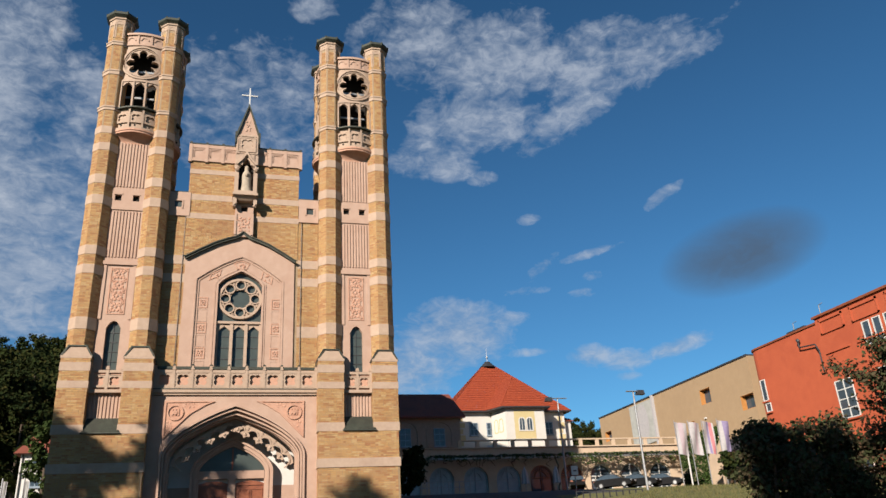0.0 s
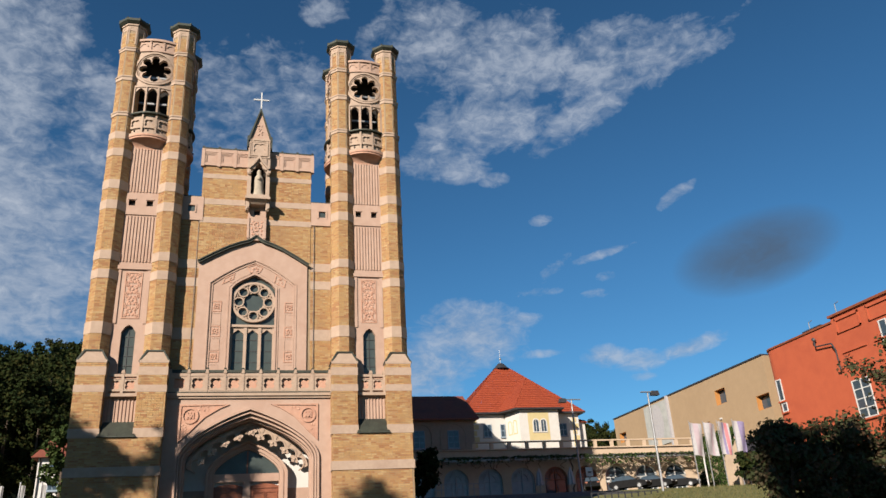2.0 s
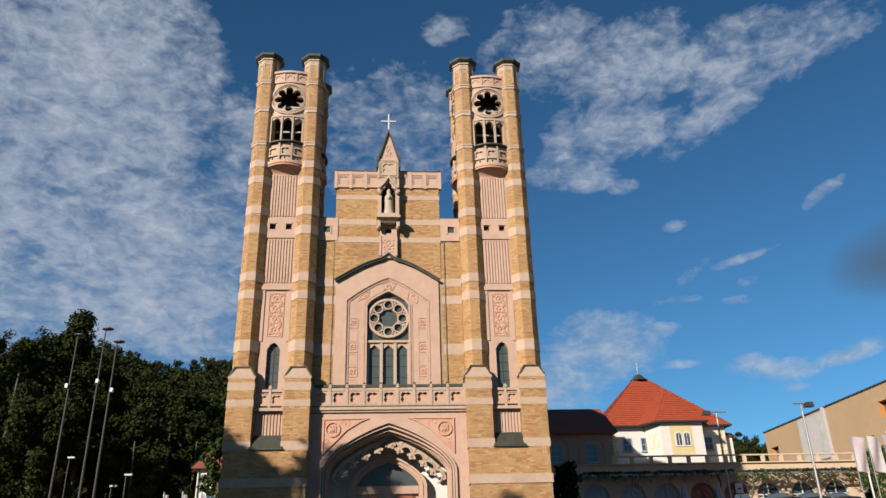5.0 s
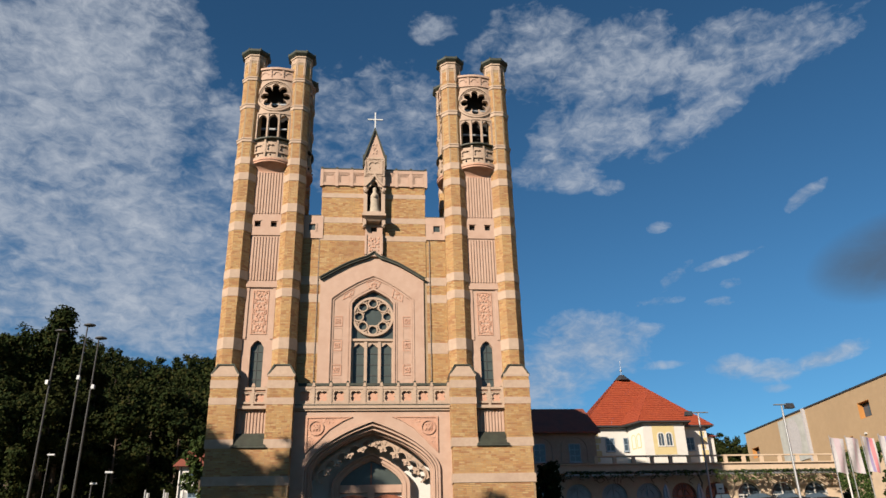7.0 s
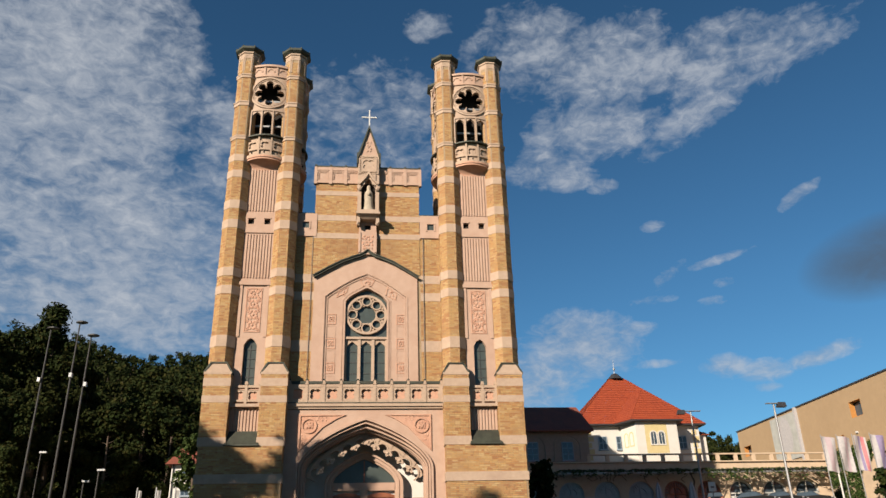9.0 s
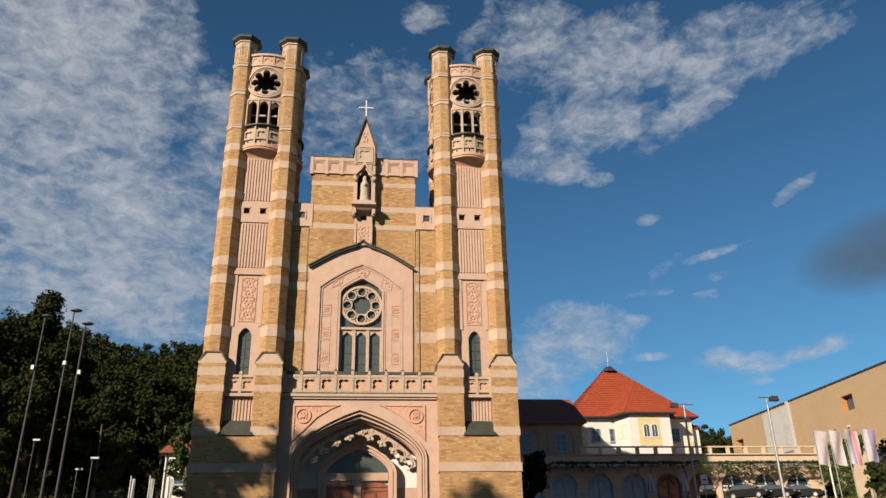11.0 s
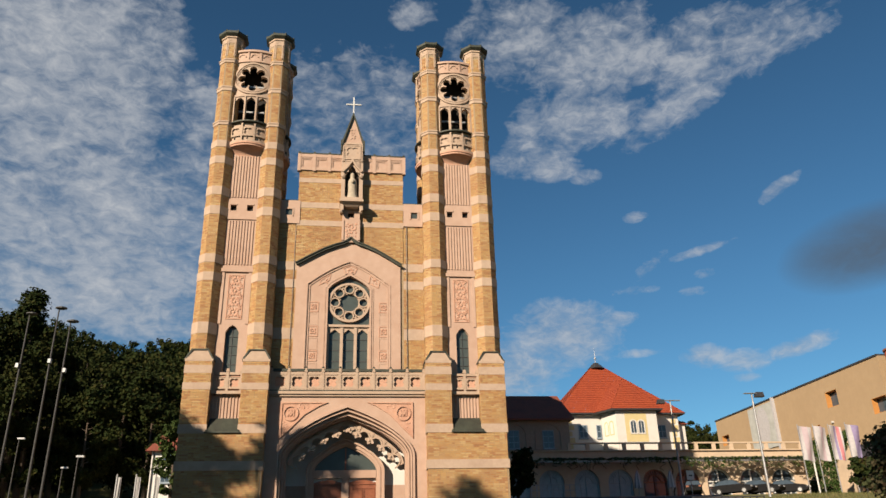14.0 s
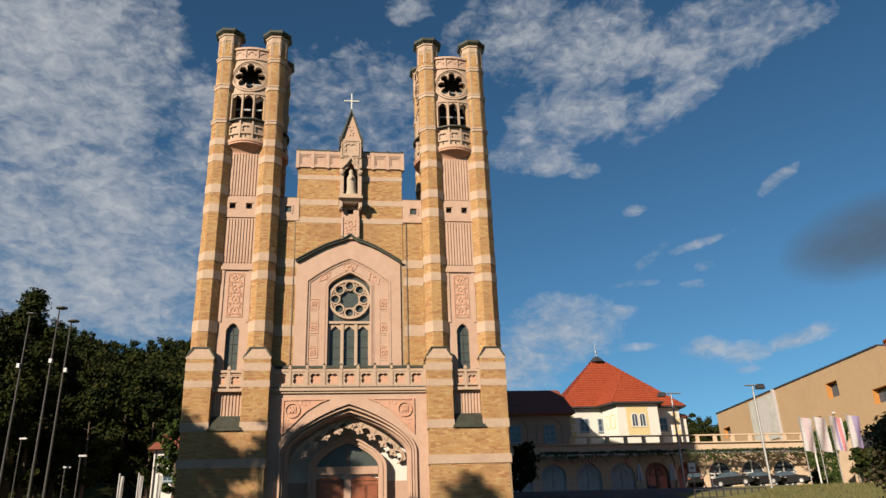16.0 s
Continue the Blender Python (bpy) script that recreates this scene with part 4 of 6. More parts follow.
def portal():
    c = CX
    arch = arch_points(3.06, 6.72, 2.22, c)
    m = Mesh()
    arched_wall(m, c - 3.75, c + 3.75, BASE, 9.42, arch, 36.0, 36.25)
    wall = part("portal_wall", m, M_STONE, church, "pink stone portal wall with a deep pointed arch")
    for k in range(6):
        m = Mesh()
        h = 3.10 - 0.055 * k
        line = arch_points(h, 6.72, 2.24 - 0.085 * k, c)
        path = [(line[0][0], BASE)] + line + [(line[-1][0], BASE)]
        y = (35.88, 36.08, 35.98, 36.26, 36.14, 36.42)[k]
        m.line(path, (0.09, 0.07, 0.07, 0.08, 0.07, 0.08)[k], y, y + 0.35)
        part("arch_moulding", m, M_STONE, wall)
    line = arch_points(2.80, 6.70, 1.84, c)
    m = Mesh()
    m.line([(line[0][0], BASE)] + line + [(line[-1][0], BASE)], 0.10, 36.6, 36.95)
    part("arch_reveal", m, M_STONE, wall)
    # hanging cusped fringe
    fr = arch_points(2.70, 6.45, 1.98, c, 41)
    dist = [0.0]
    for a, b in zip(fr, fr[1:]):
        dist.append(dist[-1] + math.hypot(b[0] - a[0], b[1] - a[1]))

    def along(s):
        for i in range(len(fr) - 1):
            if dist[i + 1] >= s:
                t = (s - dist[i]) / (dist[i + 1] - dist[i])
                p = (fr[i][0] + t * (fr[i + 1][0] - fr[i][0]), fr[i][1] + t * (fr[i + 1][1] - fr[i][1]))
                d = Vector((fr[i + 1][0] - fr[i][0], fr[i + 1][1] - fr[i][1])).normalized()
                return p, (d.y, -d.x), (d.x, d.y)
        return fr[-1], (0, -1), (1, 0)
    n = 10
    for i in range(n):
        m = Mesh()
        p, inn, tan = along((i + 0.5) * dist[-1] / n)
        r = dist[-1] / n / 2
        pts = []
        for k in range(11):
            a = math.pi * k / 10
            pts.append((p[0] + tan[0] * r * 0.92 * math.cos(a) * -1 + inn[0] * (0.52 - r * 1.15 * math.sin(a)), p[1] + tan[1] * r * 0.92 * math.cos(a) * -1 + inn[1] * (0.52 - r * 1.15 * math.sin(a))))
        rim = [along(max(0.0, min(dist[-1] - 1e-6, (i + k / 10) * dist[-1] / n)))[0] for k in range(11)]
        m.strip(pts, rim, 36.76, 36.86)
        m.line(pts, 0.06, 36.72, 36.86)
        part("tracery_foil", m, M_TRACERY, wall)
        if i:
            p, inn, tan = along(i * dist[-1] / n)
            m = Mesh()
            def spot(u, v):
                return (p[0] + inn[0] * u + tan[0] * v, p[1] + inn[1] * u + tan[1] * v)
            m.line([spot(0.0, 0), spot(0.42, 0)], 0.10, 36.73, 36.87)
            for sd in (-1, 1):
                lobe = [spot(0.30, 0), spot(0.34, sd * 0.14), spot(0.42, sd * 0.24), spot(0.50, sd * 0.20), spot(0.50, sd * 0.10), spot(0.46, 0)]
                m.front(lobe[::sd], 36.70, 36.86)
            m.front([spot(0.42, -0.06), spot(0.52, -0.09), spot(0.62, 0.0), spot(0.52, 0.09), spot(0.42, 0.06)], 36.69, 36.86)
            m.blob((*spot(0.44, 0),)[:1] + (36.70,) + (spot(0.44, 0)[1],), 0.07, 0.06, 0.07, 8, 5, i, 0.2)
            part("carved_cusp", m, M_TRACERY, wall)
    # carved spandrels
    for s in (-1, 1):
        m = Mesh()
        tri = [(c + s * 3.05, 9.14), (c + s * 1.0, 9.14), (c + s * 1.35, 9.02), (c + s * 2.0, 8.62), (c + s * 2.6, 8.0), (c + s * 3.05, 7.55)]
        m.line(tri, 0.08, 35.94, 36.02, True)
        m.ring(c + s * 2.62, 8.66, 0.29, 0.36, 35.93, 36.02, 28)
        m.ring(c + s * 2.62, 8.66, 0.02, 0.10, 35.93, 36.02, 10)
        for k in range(3):
            m.box(c + s * 2.62 - 0.16 + k * 0.13, c + s * 2.62 - 0.09 + k * 0.13, 35.95, 36.02, 8.52, 8.82)
        leaf_relief(m, c + s * 2.05 - 0.25, c + s * 2.05 + 0.25, 8.85, 9.08, 36.0, 60 + s, 0.09)
        leaf_relief(m, c + s * 2.85 - 0.12, c + s * 2.85 + 0.12, 7.95, 8.3, 36.0, 62 + s, 0.09)
        sp = part("carved_spandrel", m, M_RELIEF, wall, "carved terracotta spandrel with a round medallion")
        m = Mesh()
        m.front(tri[::s], 35.985, 36.0)
        part("spandrel_ground", m, M_RELIEF, wall)
    # porch walls
    m = Mesh()
    y = 37.9
    m.box(c - 3.4, c - 1.7, y, y + 0.2, 5.6, 9.0)
    m.box(c + 1.7, c + 3.4, y, y + 0.2, 5.6, 9.0)
    m.box(c - 1.7, c + 1.7, y, y + 0.2, BASE, 9.0)
    part("porch_wall", m, M_PLASTER, wall, "white plastered porch wall")
    for a, b in ((c - 3.4, c - 1.7), (c + 1.7, c + 3.4)):
        m = Mesh()
        m.box(a, b, y - 0.02, y + 0.2, BASE, 5.6)
        part("porch_dado", m, M_STONE, wall)
    m = Mesh()
    m.box(c - 3.4, c + 3.4, 36.6, y + 0.2, 8.9, 9.0)
    m.box(c - 3.5, c - 3.4, 36.3, y + 0.2, BASE, 9.0)
    m.box(c + 3.4, c + 3.5, 36.3, y + 0.2, BASE, 9.0)
    part("porch_ceiling", m, M_STONE, wall)
    d = c - 0.02
    for k in range(4):
        m = Mesh()
        line = arch_points(1.80 - 0.09 * k, 6.25, 1.45 - 0.085 * k, d)
        m.line([(line[0][0], BASE)] + line + [(line[-1][0], BASE)], 0.10, 37.42 + (0, 0.12, 0.08, 0.2)[k], 37.95)
        part("door_moulding", m, M_STONE, wall)
    m = Mesh()
    m.box(d - 1.5, d + 1.5, 37.685, 37.9, 5.92, 6.28)
    m.box(d - 0.17, d + 0.17, 37.685, 37.9, BASE, 5.92)
    for s in (-1, 1):
        m.box(min(d + s * 1.46, d + s * 1.6), max(d + s * 1.46, d + s * 1.6), 37.685, 37.9, BASE, 6.3)
    part("door_frame", m, M_STONE, wall)
    m = Mesh()
    line = arch_points(1.5, 6.25, 1.15, d)
    m.front(line, 37.8, 37.84)
    light = part("fanlight", m, M_GLASS, wall, "dark arched fanlight")
    m = Mesh()
    m.box(d - 0.03, d + 0.03, 37.74, 37.8, 6.26, 7.3)
    part("glazing_bar", m, M_DOOR, light)
    for s in (-1, 1):
        a, b = sorted((d + s * 0.17, d + s * 1.46))
        m = Mesh()
        m.box(a, b, 37.76, 37.84, 3.0, 5.72)
        top = [(a, 5.72), (a + 0.3, 5.80), ((a + b) / 2, 5.84), (b - 0.3, 5.80), (b, 5.72)]
        m.front(top, 37.76, 37.84)
        leaf = part("door_leaf", m, M_DOOR, wall, "red-brown panelled wooden door leaf")
        m = Mesh()
        for k in range(2):
            x = a + 0.12 + k * (b - a - 0.12) / 2
            for z0, z1 in ((3.2, 4.2), (4.35, 5.45)):
                m.line([(x, z0), (x + (b - a) / 2 - 0.14, z0), (x + (b - a) / 2 - 0.14, z1), (x, z1)], 0.05, 37.73, 37.77, True)
        m.box(a, b, 37.72, 37.77, 5.62, 5.70)
        part("door_moulding", m, M_DOOR, leaf)
    return wall


PORTAL = portal()
PORTAL.location = (0, 0.22, 0.03)


def niche():
    c = CX - 0.05
    m = Mesh()                       # pilaster
    m.box(c - 0.45, c + 0.45, 36.30, 36.7, 17.5, 18.8)
    for a, b, z0, z1 in ((-0.45, -0.16, 18.8, 19.4), (0.16, 0.45, 18.8, 19.4), (-0.16, 0.16, 19.2, 19.4), (-0.16, 0.16, 18.8, 18.9)):
        m.box(c + a, c + b, 36.30, 36.7, z0, z1)
    m.box(c - 0.47, c - 0.36, 36.25, 36.7, 17.6, 18.75)
    m.box(c + 0.36, c + 0.47, 36.25, 36.7, 17.6, 18.75)
    shaft = part("niche_pilaster", m, M_STONE, church, "narrow stone pilaster with a statue niche and gablet")
    m = Mesh()
    leaf_relief(m, c - 0.3, c + 0.3, 17.75, 18.6, 36.3, 70, 0.1)
    part("leaf_panel", m, M_RELIEF, shaft)
    # plate closing the square hole, its near-black colour standing for unlit depth
    m = Mesh()
    m.box(c - 0.16, c + 0.16, 36.45, 36.46, 18.9, 19.2)
    part("square_opening", m, M_DARK, shaft)
    m = Mesh()                       # corbel
    m.box(c - 0.30, c + 0.30, 35.95, 36.5, 19.35, 19.55, (c - 0.55, c + 0.55, 35.72, 36.5))
    m.box(c - 0.62, c + 0.62, 35.66, 36.5, 19.55, 19.68)
    m.box(c - 0.56, c + 0.56, 35.70, 36.5, 19.68, 19.80)
    for s in (-1, 1):
        m.box(c + s * 0.5 - 0.09, c + s * 0.5 + 0.09, 35.9, 36.5, 19.15, 19.5)
        m.blob((c + s * 0.5, 36.0, 19.12), 0.1, 0.12, 0.12, 8, 5, 3)
    part("corbel", m, M_TRACERY, shaft)
    m = Mesh()                       # niche with its side shafts
    for s in (-1, 1):
        m.box(c + s * 0.47 - 0.10, c + s * 0.47 + 0.10, 36.10, 36.7, 19.8, 22.1)
        m.box(c + s * 0.47 - 0.13, c + s * 0.47 + 0.13, 36.02, 36.3, 21.25, 21.42)
        m.blob((c + s * 0.47, 36.05, 21.2), 0.12, 0.1, 0.12, 7, 5, 9)
    arch = arch_points(0.38, 21.35, 0.5, c, 7, 0.7)
    m.strip(arch, [(x, 22.1) for x, _ in arch], 36.05, 36.5)
    m.line([(c - 0.5, 21.45), (c - 0.24, 21.75), (c, 22.15), (c + 0.24, 21.75), (c + 0.5, 21.45)], 0.1, 35.92, 36.1)
    for s in (-1, 1):
        m.front([(c + s * 0.40, 21.2), (c + s * 0.40, 21.62), (c + s * 0.16, 21.66), (c + s * 0.20, 21.46), (c + s * 0.32, 21.44)][::s], 36.02, 36.12)
    m.box(c - 0.57, c + 0.57, 36.08, 36.9, 22.1, 23.3)
    quatrefoil(m, c, 22.66, 0.38, 36.03, 36.1)
    for s in (-1, 1):
        for sz in (-1, 1):
            m.ring(c + s * 0.36, 22.66 + sz * 0.4, 0.05, 0.1, 36.04, 36.1, 8)
    m.line([(c - 0.5, 22.16), (c + 0.5, 22.16), (c + 0.5, 23.2), (c - 0.5, 23.2)], 0.06, 36.04, 36.1, True)
    part("niche", m, M_TRACERY, shaft)
    # near-black sheet behind the statue, in place of the niche's own shade
    m = Mesh()
    m.box(c - 0.40, c + 0.40, 36.44, 36.46, 19.8, 22.0)
    part("niche_back", m, M_DARK, shaft)
    m = Mesh()                       # gablet
    m.front([(c - 0.52, 23.3), (c + 0.52, 23.3), (c, 25.05)], 36.1, 36.9)
    leaf_relief(m, c - 0.16, c + 0.16, 23.5, 24.2, 36.1, 80, 0.1)
    part("gablet", m, M_STONE, shaft)
    m = Mesh()
    for s in (-1, 1):
        m.front([(c + s * 0.65, 23.12), (c + s * 0.65, 23.38), (c + s * 0.56, 23.42), (c, 25.2), (c, 25.0), (c + s * 0.5, 23.3), (c + s * 0.56, 23.12)][::s], 35.98, 36.95)
        m.box(min(c + s * 0.575, c + s * 0.65), max(c + s * 0.575, c + s * 0.65), 36.0, 36.9, 22.75, 23.3)
    part("gablet_coping", m, M_COPPER, shaft, "dark copper edge of the gablet")
    m = Mesh()
    m.tube((c, 36.4, 25.0), (c, 36.4, 25.35), 0.07, 0.03)
    m.box(c - 0.034, c + 0.034, 36.36, 36.44, 25.1, 26.42)
    m.box(c - 0.42, c + 0.42, 36.37, 36.43, 25.92, 25.98)
    part("cross", m, M_WHITE, shaft, "white metal cross")
    return c


NX = niche()

m = Mesh()                           # robed statue: plinth, robe, shoulders, head as one shape
rings = ((19.8, 0.40, 0.24), (19.95, 0.36, 0.22), (20.0, 0.27, 0.19), (20.2, 0.24, 0.18), (20.5, 0.215, 0.17), (20.8, 0.225, 0.18), (21.0, 0.20, 0.16), (21.1, 0.14, 0.12), (21.18, 0.095, 0.10), (21.3, 0.11, 0.12), (21.42, 0.085, 0.09), (21.47, 0.02, 0.02))
k = 14
for z, a, b in rings:
    m.v += [(NX + 0.02 + 1.02 * a * math.cos(2 * math.pi * i / k) * (1 + 0.09 * math.sin(i * 5.1 + z)), 36.16 + b * math.sin(2 * math.pi * i / k), z) for i in range(k)]
for j in range(len(rings) - 1):
    m.f += [(j * k + i, j * k + (i + 1) % k, (j + 1) * k + (i + 1) % k, (j + 1) * k + i) for i in range(k)]
m.blob((NX + 0.02, 35.98, 20.86), 0.09, 0.1, 0.12, 8, 5, 4)
thing_mesh("statue", m, M_STATUE, "pale stone robed statue standing in the niche", "statue", smooth=True)


def nave():
    m = Mesh()
    m.box(CX - 6.0, CX + 6.0, 38.9, 58.0, BASE, 18.0)
    part("nave", m, M_MORTAR, church, "brick nave behind the towers")
    # unseen mass and roof behind the towers, added to shade terrace and grey house
    m = Mesh()
    plan = [(CX - 9.0, 57.0), (11.3, 57.0), (15.4, 78.0), (CX - 9.0, 78.0)]
    m.prism(plan, BASE, 27.5)
    part("choir", m, M_MORTAR, church)
    m = Mesh()
    m.prism(plan, 27.5, 32.5, [(CX - 7.0, 67.0), (9.0, 67.0), (10.0, 77.0), (CX - 7.0, 77.0)])
    part("choir_roof", m, M_ROOFDARK, church, "dark tiled roof added out of view to shade the grey house")
    # unseen stepped blocks, added so that their shadow covers the arcade
    for x1, y0, y1, top in ((10.7, 55.9, 56.9, 37.2), (12.0, 60.5, 61.5, 33.9), (13.0, 65.5, 66.5, 31.0)):
        m = Mesh()
        m.box(x1 - 3.8, x1, y0, y1, BASE, top)
        part("stair_tower", m, M_MORTAR, church)


nave()

# ---- foliage ----


def leaves(m, c, r, count, size, rnd, flat=1.0):
    """Leaf clumps scattered through a ball, each a bent five-cornered piece of its own."""
    for _ in range(count):
        while True:
            d = Vector((rnd.uniform(-1, 1), rnd.uniform(-1, 1), rnd.uniform(-1, 1)))
            if 0.15 < d.length < 1:
                break
        p = Vector(c) + Vector((d.x * r, d.y * r, d.z * r * flat)) * (0.55 + 0.45 * d.length)
        n = (d.normalized() * 0.8 + Vector((rnd.uniform(-1, 1), rnd.uniform(-1, 1), rnd.uniform(-0.2, 1)))).normalized()
        u = n.orthogonal().normalized()
        u = (Matrix.Rotation(rnd.uniform(0, 6.28), 3, n) @ u)
        w = n.cross(u)
        s = size * rnd.uniform(0.6, 1.3)
        m.face_set([p - u * s, p - u * s * 0.2 + w * s * 0.8 + n * s * 0.2, p + u * s + n * s * 0.1, p + u * s * 0.1 - w * s * 0.75 + n * s * 0.25], [(0, 3, 2, 1)])


def tree(name, x, y, height, spread, seed, mat, label, size=0.35, count=1500, low=0.25, conifer=False, group="", z=None):
    """A tapered trunk with limbs, and an uneven crown of many small leaves."""
    rnd = random.Random(seed)
    z = ground_height(x, y) - 0.1 if z is None else z
    t = thing(name, label, "tree", group, at=(x, y, z))
    m = Mesh()
    lean = Vector((rnd.uniform(-0.4, 0.4), rnd.uniform(-0.4, 0.4), 0))
    r = height * 0.018 + 0.05
    knots = [Vector((x, y, z)) + lean * k * k + Vector((0, 0, height * 0.92 * k)) for k in (0, 0.2, 0.4, 0.6, 0.8, 1.0)]
    for i in range(5):
        m.tube(knots[i], knots[i + 1], r * (1 - 0.18 * i), r * (0.82 - 0.18 * i), 7)
    tips = []
    for i in range(24):
        k = low + (0.95 - low) * (i + rnd.random()) / 24
        a = rnd.uniform(0, 6.28)
        out = spread * ((1 - k) * 1.15 if conifer else math.sin(math.pi * min(1, (k - low) / (1 - low) * 0.72 + 0.2)) ** 0.7) * rnd.uniform(0.55, 1.0)
        p = Vector((x, y, z)) + lean * k * k + Vector((0, 0, height * k))
        q = p + Vector((math.cos(a) * out, math.sin(a) * out, out * (0.1 if conifer else 0.45)))
        m.tube(p, q, r * 0.35 * (1.1 - k), 0.015, 5)
        tips += [(p + (q - p) * 0.95, 0.24), (p + (q - p) * 0.7, 0.24), (p + (q - p) * 0.4, 0.24)]
    part("trunk", m, M_BARK, t)
    m = Mesh()
    tips.append((knots[-1], 0.2))
    for i in range(6):
        a = rnd.uniform(0, 6.28)
        tips.append((knots[-1] + Vector((math.cos(a), math.sin(a), -0.9 - 0.3 * i)) * spread * 0.2, 0.16))
    for p, k in tips:
        leaves(m, p, spread * k * rnd.uniform(0.8, 1.2), count // len(tips), size, rnd, 0.8)
    part("crown", m, mat, t)
    return t


# ---- the long terrace with its arcade ----
TY = 90.0
GROUND_T = ground_height(40, TY)


def seen(u, v, y):
    """The place at depth y on the line of sight with slopes u sideways and v upwards."""
    return u * y, 1.6 + v * y


def window(parent, x, z, w, h, y, frame_mat, pane_mat, cols=2, rows=3, name="window"):
    """A framed window with panes, set against a wall that faces -y; x, z: lower left corner."""
    m = Mesh()
    t = 0.09
    m.line([(x, z), (x + w, z), (x + w, z + h), (x, z + h)], t, y - 0.05, y + 0.06, True)
    for i in range(1, cols):
        m.box(x + w * i / cols - 0.035, x + w * i / cols + 0.035, y - 0.03, y + 0.04, z, z + h)
    for i in range(1, rows):
        m.box(x, x + w, y - 0.03, y + 0.04, z + h * i / rows - 0.03, z + h * i / rows + 0.03)
    f = part(name, m, frame_mat, parent)
    m = Mesh()
    m.box(x, x + w, y + 0.0, y + 0.03, z, z + h)
    part("pane", m, pane_mat, f)
    m = Mesh()
    m.box(x - 0.12, x + w + 0.12, y - 0.16, y + 0.02, z - 0.16, z - 0.04)
    part("sill", m, frame_mat, f)
    return f


def terrace():
    x0, x1 = 18.0, 56.6
    zr, zw = 1.6 + 0.1450 * TY, 1.6 + 0.1565 * TY
    t = thing("terrace", "long rendered terrace over an arcade with balustrade", "terrace", at=(37, TY, GROUND_T))
    cs = [u * TY for u in (0.2260, 0.2720, 0.3190, 0.3645, 0.4120, 0.4570, 0.5010, 0.5475, 0.5930)]
    m = Mesh()
    edge = x0
    for c in cs:
        a = [(c + 1.5 * math.cos(math.pi - math.pi * i / 12), 11.1 + 1.45 * math.sin(math.pi * i / 12)) for i in range(13)]
        m.box(edge, c - 1.5, TY, TY + 0.6, GROUND_T - 1, zr)
        m.strip(a, [(x, zr) for x, _ in a], TY, TY + 0.6)
        edge = c + 1.5
    m.box(edge, x1, TY, TY + 0.6, GROUND_T - 1, zr)
    m.box(x1 - 0.6, x1, TY + 0.6, TY + 7, GROUND_T - 1, zr)
    m.box(x0, x1 - 0.6, TY + 4.5, TY + 4.8, GROUND_T - 1, zr)
    wall = part("arcade_wall", m, M_TERRACE, t)
    m = Mesh()
    m.box(x0, x1 + 0.2, TY - 0.25, TY + 7.5, zr, zr + 0.14)
    part("terrace_slab", m, M_TERRACE, t)
    # railing
    m = Mesh()
    m.box(26.8, x1, TY - 0.15, TY + 0.15, zw - 0.16, zw)
    rail = part("balustrade", m, M_TERRACE, t)
    n = 13
    for i in range(n + 1):
        x = 26.9 + (x1 - 27.1) * i / n
        m = Mesh()
        m.box(x - 0.22, x + 0.22, TY - 0.12, TY + 0.12, zr + 0.14, zw - 0.16)
        part("post", m, M_TERRACE, rail)
    for i, c in enumerate(cs):
        m = Mesh()
        pts = [(c + 1.42 * math.cos(math.pi - math.pi * k / 12), 11.1 + 1.38 * math.sin(math.pi * k / 12)) for k in range(13)]
        m.line([(pts[0][0], GROUND_T)] + pts + [(pts[-1][0], GROUND_T)], 0.16, TY + 0.2, TY + 0.34)
        m.box(c - 1.45, c + 1.45, TY + 0.2, TY + 0.34, 11.0, 11.14)
        m.box(c - 0.06, c + 0.06, TY + 0.2, TY + 0.34, GROUND_T, 12.4)
        for k in range(1, 12 if i < 6 else 1):
            a = math.pi * k / 12
            m.line([(c + 0.75 * math.cos(a), 11.1 + 0.72 * math.sin(a)), (c + 1.4 * math.cos(a), 11.1 + 1.35 * math.sin(a))], 0.09, TY + 0.22, TY + 0.32)
        if i < 6:
            m.ring(c, 11.1, 0.70, 0.80, TY + 0.22, TY + 0.32, 12, 0, 180)
        else:
            for q in (-0.75, 0.75):
                m.box(c + q - 0.05, c + q + 0.05, TY + 0.2, TY + 0.34, GROUND_T, 11.0)
            m.box(c - 1.45, c + 1.45, TY + 0.2, TY + 0.34, 10.5, 10.75)
        red = i in (4, 5)
        fm = M_DOOR if red else (M_ARCHGLASS if i < 4 else M_WHITE)
        f = part("arch_window", m, fm, t, "red arched door window" if red else "")
        m = Mesh()
        m.front([(c - 1.45, GROUND_T)] + pts + [(c + 1.45, GROUND_T)], TY + 0.36, TY + 0.4)
        part("pane", m, M_ARCHGLASS if i < 4 else M_PANE, f)
    # pergola
    m = Mesh()
    zp = 1.6 + 0.1335 * (TY - 2.2)
    m.box(22.5, x1 + 0.2, TY - 2.35, TY - 2.15, zp - 0.2, zp)
    for i in range(9):
        x = 22.8 + i * 4.2
        m.box(x - 0.06, x + 0.06, TY - 2.7, TY, zp, zp + 0.12)
    beam = part("pergola_beam", m, M_METAL, t, "grey pergola beam with bare vines")
    for i in range(80):
        x = 22.7 + i * 0.425
        m = Mesh()
        m.box(x - 0.045, x + 0.045, TY - 2.75, TY, zp + 0.12, zp + 0.2)
        part("pergola_slat", m, M_DARKMETAL, beam)
    m = Mesh()
    m.tube((x1 - 0.3, TY - 2.25, GROUND_T - 1.2), (x1 - 0.3, TY - 2.25, zp), 0.10)
    part("pergola_post", m, M_WHITE, beam)
